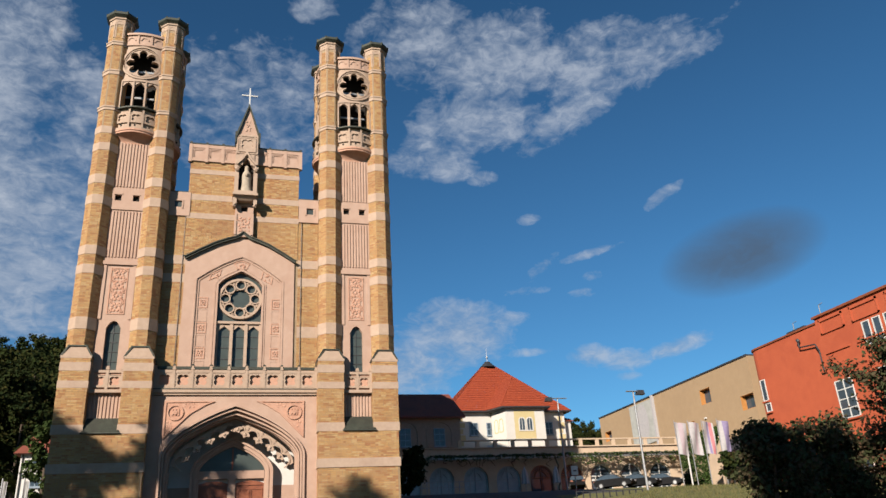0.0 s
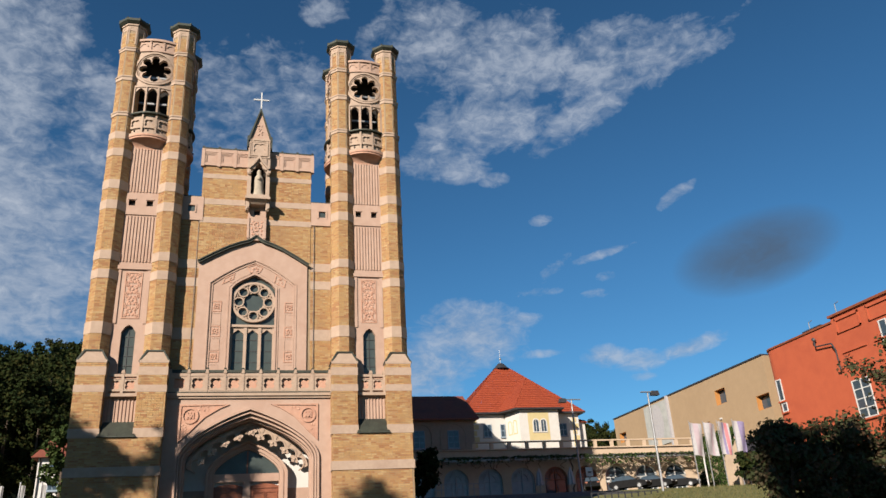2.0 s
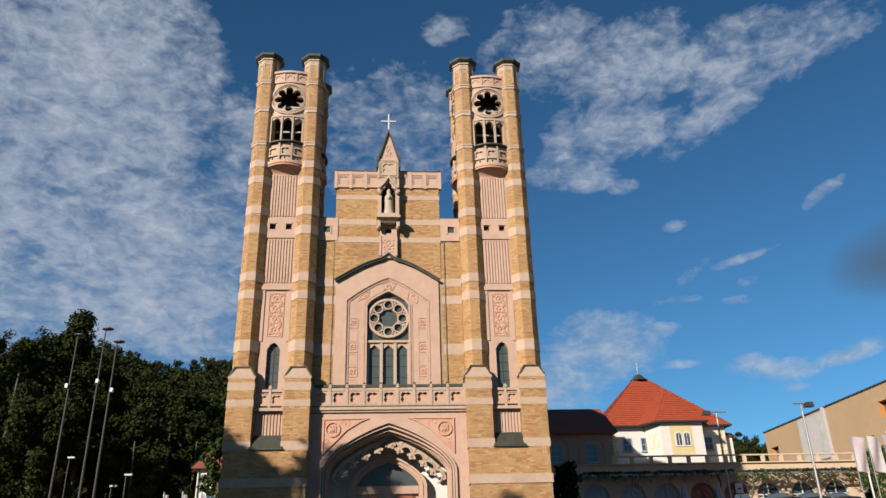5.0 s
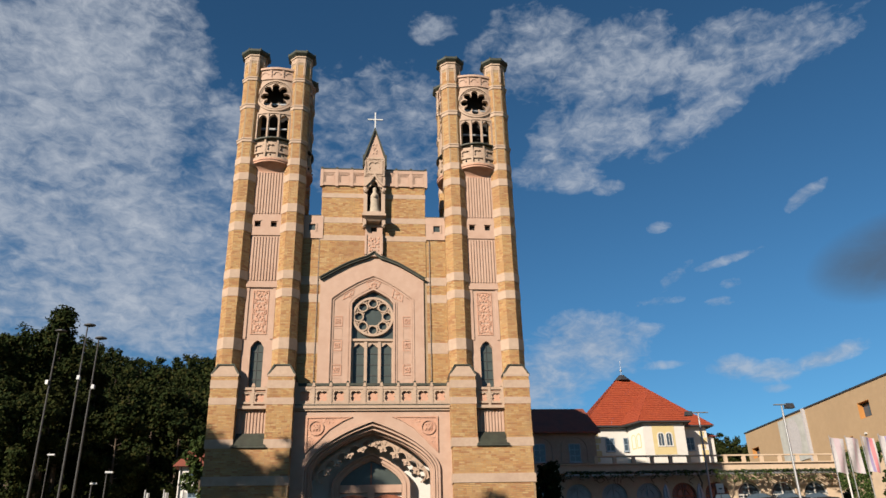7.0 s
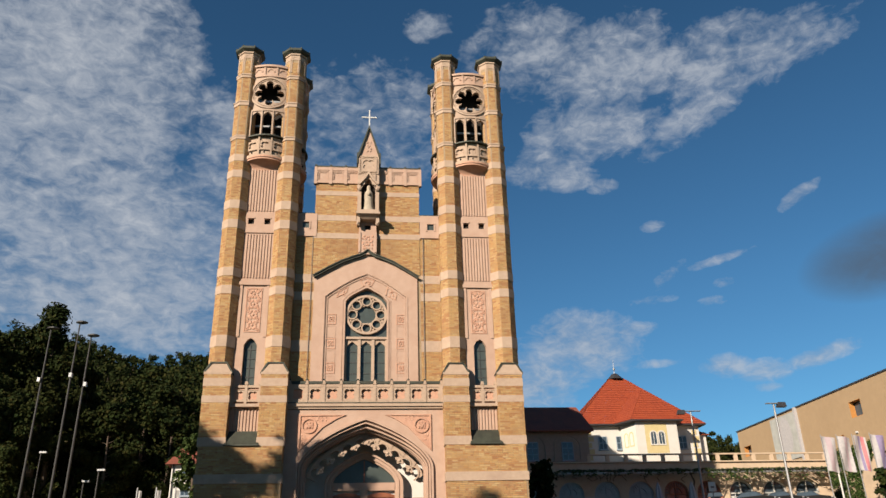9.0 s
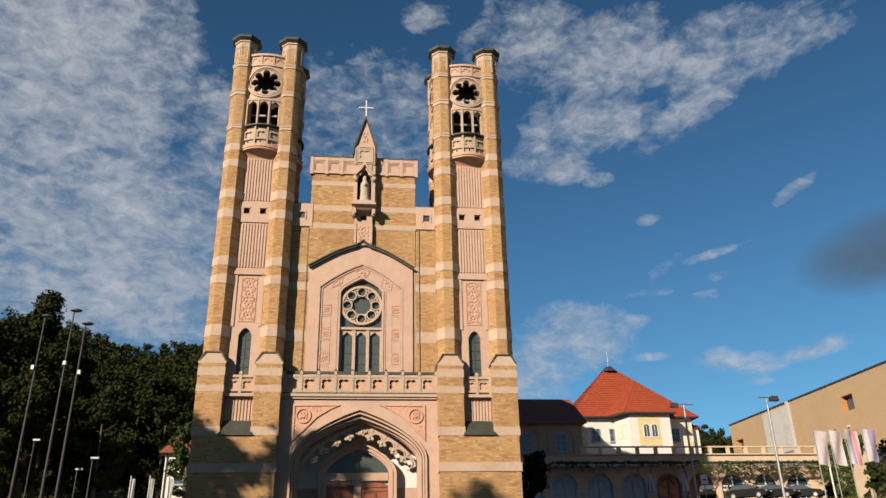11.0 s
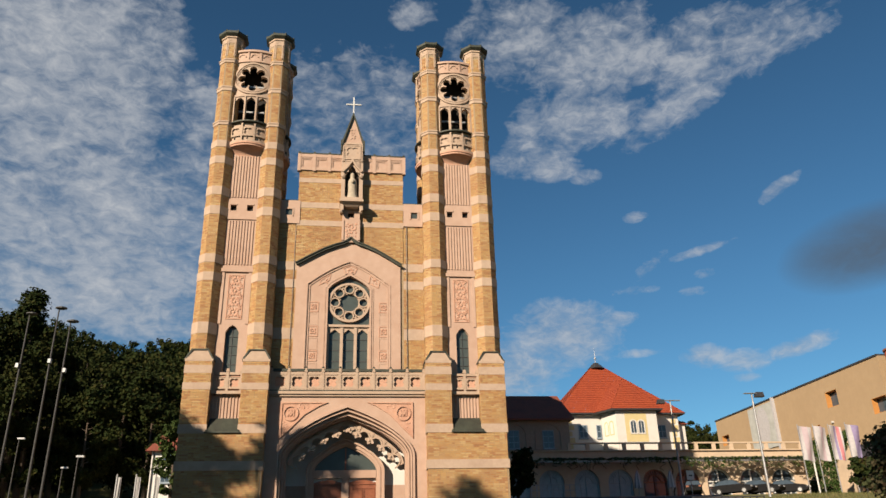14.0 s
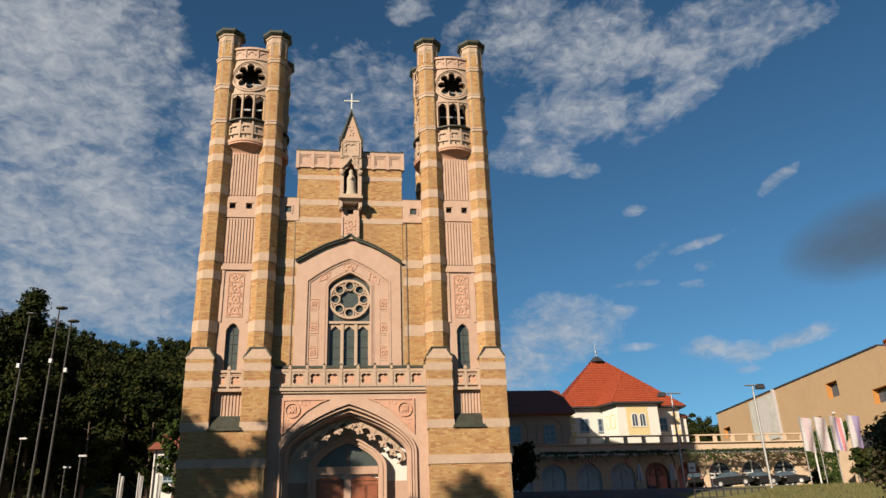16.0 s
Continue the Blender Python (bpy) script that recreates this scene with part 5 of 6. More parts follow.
    for c in (0.434, 0.478):
        x = c * (TY - 2.2)
        m = Mesh()
        p = Vector((x, TY - 2.2, GROUND_T - 0.8))
        rnd = random.Random(int(x))
        for k in range(9):
            q = p + Vector((rnd.uniform(-0.35, 0.45), 0, 0.5))
            m.tube(p, q, 0.09, 0.08, 6)
            p = q
        part("vine_stem", m, M_BARK, beam)
    m = Mesh()
    rnd = random.Random(12)
    for i in range(230):
        x = 22.5 + 34 * rnd.random()
        low = 0.35 if x < 40 else 1.1
        leaves(m, (x, TY - 2.4, zp + 0.1 - rnd.random() ** 1.6 * low), 0.34, 6 if x < 40 else 9, 0.10, rnd, 0.7)
    for i in range(420):
        leaves(m, (22.5 + 34 * rnd.random(), TY - 2.5 + 2.3 * rnd.random(), zp + 0.22), 0.4, 8, 0.13, rnd, 0.25)
    part("vine_leaves", m, M_IVY, beam, kind="stuff")
    rnd = random.Random(31)
    for i in range(46):
        m = Mesh()
        p = Vector((23 + 33 * rnd.random(), TY - 2.3, zp - 0.05))
        for k in range(4):
            q = p + Vector((rnd.uniform(-0.5, 0.5), rnd.uniform(-0.1, 0.1), rnd.uniform(-0.45, 0.12)))
            m.tube(p, q, 0.035, 0.03, 5)
            p = q
        part("vine_stem", m, M_BARK, beam)


terrace()


def grey_house():
    t = thing("grey_house", "grey-brown rendered house with dark red tiled roof", "house", at=(22, TY, GROUND_T))
    x0, x1 = 12.0, 27.1
    z0, z1 = 14.66, 1.6 + 0.1885 * TY
    m = Mesh()
    m.box(x0, x1, TY - 0.02, TY + 8, z0, z1)
    part("wall", m, M_GREY, t)
    m = Mesh()
    ridge = 1.6 + 0.2188 * (TY + 3.5)
    m.face_set([(x0 - 0.5, TY - 0.7, z1 - 0.15), (x1 + 0.6, TY - 0.7, z1 - 0.15), (x1 - 0.1, TY + 3.6, ridge), (x0 - 0.5, TY + 3.6, ridge), (x1 + 0.6, TY + 8.5, z1 - 0.15), (x0 - 0.5, TY + 8.5, z1 - 0.15)],
               [(0, 1, 2, 3), (3, 2, 4, 5), (1, 4, 2), (0, 3, 5), (0, 5, 4, 1)])
    m.box(x0, x1 + 0.5, TY - 0.8, TY - 0.6, z1 - 0.3, z1 - 0.12)
    roof = part("roof", m, M_ROOFDARK, t)
    for u in (0.2250, 0.2718):
        c = u * TY
        m = Mesh()
        pts = [(c + 1.55 * math.cos(math.pi - math.pi * k / 12), 16.6 + 1.35 * math.sin(math.pi * k / 12)) for k in range(13)]
        m.line([(pts[0][0], 15.0)] + pts + [(pts[-1][0], 15.0)], 0.16, TY - 0.12, TY)
        m.box(c - 1.75, c + 1.75, TY - 0.16, TY, 14.86, 15.0)
        part("arch_moulding", m, M_GREY, t)
        window(t, c - 0.66, 15.05, 1.3, 2.05, TY - 0.05, M_BLUEFRAME, M_PANE, 2, 3)


grey_house()


def yellow_house():
    wy, by = 98.0, 95.0
    x0, x1 = 29.2, 44.6
    z0, ze = GROUND_T, 1.6 + 0.1955 * wy
    t = thing("yellow_house", "white and yellow villa with an orange tiled hip roof", "house", at=(37, wy, z0))
    m = Mesh()
    m.box(x0, x1, wy, wy + 11, z0, ze)
    wall = part("wall", m, M_YWHITE, t)
    bx0, bx1 = 34.8, 40.4
    m = Mesh()
    m.prism([(bx0 + 0.1, by + 0.0), (bx1, by), (bx1, wy), (bx0 - 0.9, wy), (bx0 - 0.9, wy - 0.4)], z0, ze)
    part("bay", m, M_YWHITE, t)
    m = Mesh()                       # yellow fields
    m.box(36.1, 39.0, by - 0.02, by + 0.01, ze - 4.2, ze - 0.55)
    part("yellow_field", m, M_YELLOW, t)
    for k in range(5):
        for xx in (x0 + 0.1, x1 - 1.0):
            m = Mesh()
            m.box(xx, xx + (0.9 if k % 2 else 0.6), wy - 0.05, wy, ze - 4.6 + k * 0.8, ze - 4.0 + k * 0.8)
            part("corner_stone", m, M_YELLOW, t)
    # hip roof with broad eaves
    ax, ay, az = 0.3468 * 103.2, 103.2, 1.6 + 0.2600 * 103.2
    e = 0.8
    m = Mesh()

    def slope(a, b, c, d, n=11, cols=26):
        """A roof plane of tile courses from the eave a-b up to c-d."""
        a, b, c, d = (Vector(q) for q in (a, b, c, d))
        nrm = (b - a).cross(d - a).normalized()
        for i in range(n):
            lo, hi = i / n, (i + 1) / n
            for j in range(cols):
                s, u = j / cols, (j + 0.96) / cols
                def at(x, y, lift):
                    return (a + (b - a) * x) * (1 - y) + (d + (c - d) * x) * y + nrm * lift
                m.face_set([at(s, lo, 0.06), at(u, lo, 0.06), at(u, hi, 0.01), at(s, hi, 0.01), at(s, lo, -0.05), at(u, lo, -0.05)], [(0, 1, 2, 3), (4, 5, 1, 0)])
    P = (ax - 0.6, ay, az)
    Q = (ax + 0.9, ay, az)
    zl = ze - 0.1
    slope((x0 - 1.4, wy - e, zl), (x1 + e, wy - e, zl), Q, P, 26, 70)
    slope((x0 - 1.4, wy + 11 + e, zl), (x0 - 1.4, wy - e, zl), P, (ax - 0.6, ay + 0.5, az), 22, 44)
    slope((x1 + e, wy - e, zl), (x1 + e, wy + 11 + e, zl), (ax + 0.9, ay + 0.5, az), Q, 22, 44)
    slope((x1 + e, wy + 11 + e, zl), (x0 - 1.4, wy + 11 + e, zl), (ax - 0.6, ay + 0.5, az), (ax + 0.9, ay + 0.5, az), 8, 20)
    hx, hy, hz = 0.3834 * 98.2, 98.2, 1.6 + 0.2440 * 98.2
    top = (hx, hy, hz)
    rear = (hx - 0.2, 101.2, hz + 0.3)
    slope((bx0 - 0.6, by - 0.7, zl), (bx1 + 0.7, by - 0.7, zl), top, top, 17, 30)
    slope((bx0 - 2.2, wy - 0.6, zl), (bx0 - 0.6, by - 0.7, zl), top, rear, 17, 18)
    slope((bx1 + 0.7, by - 0.7, zl), (bx1 + 1.4, wy - 0.6, zl), rear, top, 17, 18)
    roof = part("roof", m, M_ROOFRED, t, "bright orange clay tile roof")
    m = Mesh()
    m.prism([(x0 - 1.4, wy - e), (bx0 - 2.0, wy - e), (bx0 - 0.6, by - 0.7), (bx1 + 0.7, by - 0.7), (bx1 + 0.9, wy - e), (x1 + e, wy - e), (x1 + e, wy + 11 + e), (x0 - 1.4, wy + 11 + e)], zl - 0.14, zl)
    part("eave_board", m, M_DARKMETAL, t)
    m = Mesh()
    m.prism(oct_plan(ax + 0.1, ay + 0.2, 1.15), az - 0.35, az + 0.5, oct_plan(ax + 0.1, ay + 0.2, 0.35))
    cap = part("roof_cap", m, M_DARKMETAL, t, "dark metal roof cap with a finial")
    m = Mesh()
    m.tube((ax + 0.1, ay + 0.2, az + 0.4), (ax + 0.1, ay + 0.2, az + 2.6), 0.05, 0.02)
    m.blob((ax + 0.1, ay + 0.2, az + 1.2), 0.17, 0.17, 0.2, 8, 6, 1, 0)
    part("finial", m, M_METAL, cap)
    for u, v in ((0.3150, 0.1627), (0.3392, 0.1627), (0.4249, 0.1627)):
        window(t, u * wy, 1.6 + v * wy, 1.05, 1.6, wy - 0.05, M_BLUEFRAME, M_PANE, 2, 2)
    for i in range(2):
        c = 0.3910 * by + i * 1.05
        pts = arch_points(0.42, 18.9, 0.4, c, 6, 0.0)
        m = Mesh()
        m.line([(pts[0][0], 17.6)] + pts + [(pts[-1][0], 17.6)], 0.14, by - 0.1, by, True)
        m.box(c - 0.03, c + 0.03, by - 0.06, by, 17.6, 19.3)
        f = part("arched_window", m, M_YWHITE, t)
        m = Mesh()
        m.front([(c - 0.4, 17.6)] + pts + [(c + 0.4, 17.6)], by - 0.04, by - 0.025)
        part("pane", m, M_PANE, f)
    side = Matrix.Translation((bx0 - 0.3, by + 1.3, 0)) @ Matrix.Rotation(math.atan2(-2.6, 1.0), 4, "Z")
    for i in range(2):
        m = Mesh()
        c = -0.6 + i * 1.0
        pts = arch_points(0.36, 18.9, 0.4, c, 6, 0.0)
        m.line([(pts[0][0], 17.6)] + pts + [(pts[-1][0], 17.6)], 0.14, -0.1, 0.05, True)
        f = part("arched_window", m, M_YELLOW, t, place=side)
        m = Mesh()
        m.front([(c - 0.34, 17.6)] + pts + [(c + 0.34, 17.6)], -0.06, -0.02)
        part("pane", m, M_PANE, f, place=side)
    m = Mesh()                       # dormer end seen past the eave
    m.box(x1, x1 + 1.3, wy + 1, wy + 4, z0, ze - 1.3)
    part("annex", m, M_YWHITE, t)
    m = Mesh()
    m.box(x1 - 0.2, x1 + 1.7, wy + 0.6, wy + 4.4, ze - 1.3, ze - 1.1, (x1 - 0.2, x1 + 0.4, wy + 2.2, wy + 2.8))
    m.box(x1 - 0.2, x1 + 1.7, wy + 0.6, wy + 4.4, ze - 1.3, ze - 0.3, (x1 - 0.1, x1 + 0.3, wy + 2.2, wy + 2.8))
    part("annex_roof", m, M_ROOFRED, t)


yellow_house()

# ---- the tan and orange buildings, whose long faces look towards -x ----


def side_box(m, x, d, y0, y1, z0, z1):
    """A box on a face that looks towards -x: from x - d to x."""
    m.box(x - d, x, y0, y1, z0, z1)


M_BANNER = material("grey_banner_cloth", (0.2516, 0.259, 0.2442), (0.3108, 0.3182, 0.3034), 1.2, 0.8, 0.05)
M_CLOTH = material("white_cloth", (0.2664, 0.259, 0.2664), (0.3182, 0.3108, 0.3182), 4, 0.9, 0.1)


def tan_building():
    x, y0, y1 = 61.6, 79.4, 121.0
    top = 1.6 + 22.2
    g = ground_height(61, 90) - 2
    t = thing("tan_building", "plain tan rendered building with deep timber windows", "building", at=(70, 100, g))
    holes = [(88.2, 90.6, 19.9, 22.0 - 0.1), (79.6, 82.2, 17.5, 19.9 - 0.6), (117.3, 119.6, 18.8 + 0.8, 21.2), (93.0, 94.0, 17.2, 18.3)]
    m = Mesh()
    ys = sorted({y0, y1} | {h[k] for h in holes for k in (0, 1)})
    for a, b in zip(ys, ys[1:]):
        hs = [h for h in holes if h[0] <= a and b <= h[1]]
        if hs:
            m.box(x, x + 0.6, a, b, g, hs[0][2])
            m.box(x, x + 0.6, a, b, hs[0][3], top)
        else:
            m.box(x, x + 0.6, a, b, g, top)
    m.box(x + 0.6, x + 16, y1 - 0.6, y1, g, top)
    m.box(x + 0.6, x + 16, y0, y0 + 0.6, g, top)
    m.box(x + 15.4, x + 16, y0 + 0.6, y1 - 0.6, g, top)
    part("wall", m, M_BEIGE, t)
    m = Mesh()
    m.box(x - 0.12, x + 16.1, y0, y1 + 0.1, top, top + 0.2)
    part("roof", m, M_DARKMETAL, t)
    for a, b, z0, z1 in holes:
        m = Mesh()
        for q in ((a, a + 0.04, z0, z1), (b - 0.05, b, z0, z1), (a, b, z0, z0 + 0.04), (a, b, z1 - 0.04, z1)):
            m.box(x + 0.01, x + 0.75, *q)
        f = part("window_reveal", m, M_OAK, t, "orange timber window reveal")
        m = Mesh()
        m.box(x + 0.7, x + 0.74, a, b, z0, z1)
        part("pane", m, M_PANE, f)
    # banner
    m = Mesh()
    m.box(x - 0.14, x - 0.06, 102.9, 110.1, 17.2, top - 0.3)
    b = part("banner", m, M_BANNER, t, "tall grey banner with a pale oval")
    m = Mesh()
    n = 28
    m.v = [(x - 0.16, 106.3 + 1.7 * math.cos(2 * math.pi * i / n), 20.5 + 2.7 * math.sin(2 * math.pi * i / n)) for i in range(n)]
    m.f = [tuple(range(n))]
    part("banner_print", m, M_CLOTH, b)
    m = Mesh()
    m.box(x - 0.4, x, 102.5, 102.9, 15.5, top + 0.1)
    part("white_fin", m, M_CLOTH, t)
    m = Mesh()
    m.box(x - 0.25, x, 90.0, 90.25, 18.0, 18.2)
    part("wall_lamp", m, M_WHITE, t)


tan_building()


def ivy_wall():
    x = 61.3
    m = Mesh()
    m.box(x, x + 0.28, 86.2, 97.5, ground_height(61, 85) - 2, 16.2)
    w = thing("garden_wall", "pale low wall half covered in green ivy", "wall", at=(x, 85, ground_height(61, 85)))
    part("wall_face", m, M_TERRACE, w)
    m = Mesh()
    rnd = random.Random(4)
    for i in range(1500):
        y = 87.4 + 10 * rnd.random()
        lo = 9.0 if y > 91.0 else 12.5 + 2.5 * (91.0 - y)
        if y < 90.2:
            lo = 14.6 if 88.0 < y < 89.4 else 15.7
        z = lo + (16.5 - lo) * rnd.random()
        leaves(m, (x - 0.1, y, z), 0.36, 7, 0.12, rnd)
    part("ivy", m, M_IVY, w, kind="stuff")
    m = Mesh()
    m.box(57.5, 61.3, 75.5, 81.5, 12.3, 12.5)
    m.box(57.4, 57.55, 75.5, 81.5, 12.5, 13.7)
    m.box(57.5, 61.3, 81.4, 81.5, 12.5, 13.7)
    for y in (76.0, 81.0):
        m.box(57.6, 57.8, y, y + 0.2, 7, 12.3)
    thing_mesh("balcony_deck", m, M_DARKMETAL, "dark timber balcony deck beside the ivy wall", "balcony")


ivy_wall()


def orange_building():
    x, y0, y1 = 61.0, 50.0, 78.4
    low, high = 1.6 + 22.15, 1.6 + 22.6
    g = 2.0
    t = thing("orange_building", "bright orange rendered building with white windows", "building", at=(68, 64, g))
    ystep = 66.0
    r = 1.6
    m = Mesh()
    corner = [(x + r - r * math.sin(math.pi / 2 * i / 6), y1 - r + r * math.cos(math.pi / 2 * i / 6)) for i in range(7)]
    m.prism(corner + [(x, ystep), (x + 14, ystep), (x + 14, y1)], g, low)
    m.box(x - 0.25, x + 14, y0 - 22, ystep, g, high)
    part("wall", m, M_ORANGE, t)
    m = Mesh()
    cap = [(x + r - (r + 0.15) * math.sin(math.pi / 2 * i / 6), y1 - r + (r + 0.15) * math.cos(math.pi / 2 * i / 6)) for i in range(7)]
    m.prism(cap + [(x - 0.15, ystep), (x + 14, ystep), (x + 14, y1 + 0.15)], low, low + 0.2)
    m.box(x - 0.5, x + 14, y0 - 22, ystep + 0.15, high, high + 0.25)
    part("roof_edge", m, M_DOOR, t)
    m = Mesh()
    m.box(x + 0.5, x + 3, 68.5, 71.5, low + 0.2, low + 0.6)
    part("roof_hatch", m, M_DARKMETAL, t)
    for y, h in ((70.7, 1.5), (66.2, 2.2)):
        m = Mesh()
        m.tube((x + 1, y, low), (x + 1, y, low + h), 0.05)
        m.tube((x + 1, y, low + h), (x + 1, y - 0.6, low + h + 0.1), 0.04)
        part("roof_aerial", m, M_METAL, t)
    # sunk panels above the upper windows
    for a, b in ((62.0, 65.4), (57.3, 60.9), (52.6, 56.2)):
        m = Mesh()
        xx = x - 0.25
        for q in ((a, b, high - 0.55, high - 0.3), (a, b, high - 1.9, high - 1.75), (a, a + 0.15, high - 1.9, high - 0.3), (b - 0.15, b, high - 1.9, high - 0.3)):
            m.box(xx - 0.16, xx, *q)
        part("panel_moulding", m, M_ORANGE, t)
        m = Mesh()
        m.box(xx - 0.16, xx, a, b, high - 4.05, high - 3.9)
        part("string_course", m, M_ORANGE, t)

    def white_window(ya, yb, z0, z1, xx, cols, rows):
        m = Mesh()
        m.box(xx - 0.06, xx, ya, yb, z0, z0 + 0.1)
        m.box(xx - 0.06, xx, ya, yb, z1 - 0.1, z1)
        for i in range(cols + 1):
            yy = ya + (yb - ya) * i / cols
            m.box(xx - 0.10, xx, yy - 0.045, yy + 0.045, z0, z1)
        for i in range(1, rows):
            zz = z0 + (z1 - z0) * i / rows
            m.box(xx - 0.06, xx, ya, yb, zz - 0.05, zz + 0.05)
        f = part("window", m, M_WHITE, t, "white framed window")
        m = Mesh()
        m.box(xx - 0.02, xx - 0.004, ya, yb, z0, z1)
        part("pane", m, M_PANE, f)
        m = Mesh()
        m.box(xx - 0.25, xx, ya - 0.15, yb + 0.15, z0 - 0.2, z0 - 0.05)
        part("sill", m, M_ORANGE, f)
    for ya in (58.95, 57.55, 56.1):
        white_window(ya, ya + 0.9, 19.6, 22.0, x - 0.25, 1, 1)
    white_window(63.0, 65.3, 13.3, 17.2, x - 0.25, 2, 4)
    white_window(63.0, 65.3, 6.8, 10.2, x - 0.25, 2, 3)
    white_window(57.0, 59.3, 13.3, 17.2, x - 0.25, 2, 4)
    white_window(76.3, 77.1, 17.6, 20.1, x, 1, 1)
    white_window(76.1, 76.9, 16.3, 17.3, x, 1, 1)
    m = Mesh()
    pts = [(x - 0.4, 69.0, 22.6), (x - 0.4, 69.0, 21.9), (x - 0.4, 66.6, 21.6), (x - 0.4, 66.2, 20.8), (x - 0.4, 66.2, 18.6)]
    for a, b in zip(pts, pts[1:]):
        m.tube(a, b, 0.08)
    m.blob((x - 0.4, 69.0, 22.7), 0.22, 0.22, 0.25, 8, 5, 2)
    part("rain_pipe", m, M_DARKMETAL, t, "dark bent rain pipe")


orange_building()

# ---- street furniture ----


def street_lamp(x, y, top, arm, flip, label):
    z = ground_height(x, y) - 0.1
    t = thing("street_lamp", label, "street lamp", "street lamps before the terrace", at=(x, y, z))
    m = Mesh()
    m.tube((x, y, z), (x, y, top - 0.6), 0.10, 0.075, 10)
    m.tube((x, y, top - 0.6), (x, y, top), 0.06, 0.06, 8)
    part("pole", m, M_METAL, t)
    m = Mesh()
    m.box(x - arm, x + arm, y - 0.12, y + 0.12, top, top + 0.06)
    part("arm", m, M_METAL, t)
    m = Mesh()
    m.box(x + flip * arm - 0.35, x + flip * arm + 0.35, y - 0.2, y + 0.2, top - 0.25, top + 0.12, (x + flip * arm - 0.25, x + flip * arm + 0.3, y - 0.15, y + 0.15))
    part("lamp_head", m, M_DARKMETAL, t)


street_lamp(0.4478 * 65, 65, 1.6 + 0.2124 * 65, 0.9, -1, "tall galvanised street lamp with a flat double arm")
street_lamp(0.5690 * 55, 55, 1.6 + 0.2225 * 55, 0.6, 1, "tall galvanised street lamp with a single dark head")


def mast(x, y, top, box_at, side):
    z = ground_height(x, y) - 0.1
    t = thing("light_mast", "tall slim grey floodlight mast before the wood", "mast", "light masts before the wood", at=(x, y, z))
    m = Mesh()
    m.tube((x, y, z), (x, y, top), 0.10, 0.05, 10)
    part("pole", m, M_MAST, t)
    m = Mesh()
    m.blob((x + 0.15, y, top + 0.05), 0.48, 0.35, 0.12, 10, 5, 1, 0)
    part("lamp_head", m, M_MAST, t)
    m = Mesh()
    m.box(x + side * 0.16 - 0.10, x + side * 0.16 + 0.10, y - 0.2, y + 0.1, box_at - 0.18, box_at + 0.14)
    part("equipment_box", m, M_METAL, t)


mast(-0.4038 * 60, 60, 1.6 + 0.3235 * 60, 1.6 + 0.2560 * 60, -1)
mast(-0.3690 * 60, 60, 1.6 + 0.3318 * 60, 1.6 + 0.2620 * 60, 0)
mast(-0.3520 * 60, 60, 1.6 + 0.3140 * 60, 1.6 + 0.2500 * 60, 1)



def small_lamp(u, y, v):
    x, top = u * y, 1.6 + v * y
    z = ground_height(x, y) - 0.1
    t = thing("path_lamp", "slim pale path lamp with a small flat head", "street lamp", "path lamps", at=(x, y, z))
    m = Mesh()
    m.tube((x, y, z), (x, y, top), 0.05, 0.04)
    part("pole", m, M_MAST, t)
    m = Mesh()
    m.box(x - 0.1, x + 0.4, y - 0.12, y + 0.12, top - 0.04, top + 0.08)
    part("lamp_head", m, M_METAL, t)


small_lamp(-0.3880, 62, 0.1650)
small_lamp(-0.3325, 62, 0.1300)
small_lamp(-0.3165, 55, 0.1431)


def pennant(u, y, v, height, width, mat, label, group, stripes=()):
    x, top = u * y, 1.6 + v * y
    z = ground_height(x, y) - 0.1
    t = thing("flag", label, "flag", group, at=(x, y, z))
    m = Mesh()
    m.tube((x, y, z), (x, y, top + 0.15), 0.06, 0.04)
    part("flagpole", m, M_METAL, t)
    def cloth(a, b, off):
        m = Mesh()
        n, k = 10, 8
        for j in range(n + 1):
            for i in range(k + 1):
                r = a + (b - a) * i / k
                fold = 0.09 * width * math.sin(r * 5.2 + j * 0.35 + u * 90)
                m.v.append((x + 0.05 + r * width * (1 - 0.10 * j / n), y + off + fold, top - height * j / n - 0.16 * r * width))
        m.f = [(j * (k + 1) + i, j * (k + 1) + i + 1, (j + 1) * (k + 1) + i + 1, (j + 1) * (k + 1) + i) for j in range(n) for i in range(k)]
        return m
    c = part("cloth", cloth(0, 1, 0), mat, t, smooth=True)
    for a, b, stripe in stripes:
        part("cloth_stripe", cloth(a, b, -0.03), stripe, c, smooth=True)


M_PINK = material("pink_cloth", (0.3108, 0.111, 0.1258), (0.3552, 0.148, 0.1628), 4, 0.9, 0.1)
M_ROSE = material("rose_cloth", (0.27, 0.22, 0.24), (0.30, 0.25, 0.27), 2, 0.9, 0.1)
M_VIOLET = material("violet_cloth", (0.148, 0.1258, 0.222), (0.1924, 0.1628, 0.2664), 4, 0.9, 0.1)
for u, v, stripes, label in ((0.6277, 0.1783, [(0.3, 0.7, M_ROSE)], "tall white flag with a faded rose print"), (0.6505, 0.1783, [(0.45, 0.7, M_ROSE)], "tall white flag with a small rose mark"),
                             (0.6735, 0.1790, [(0.36, 0.55, M_VIOLET), (0.60, 0.86, M_PINK)], "tall flag in white, violet and pink stripes"), (0.6995, 0.1805, [(0.45, 1.0, M_VIOLET)], "tall violet flag with a white edge")):
    pennant(u, 80, v, 3.7, 1.45, M_CLOTH, label, "flags by the ivy wall", stripes)
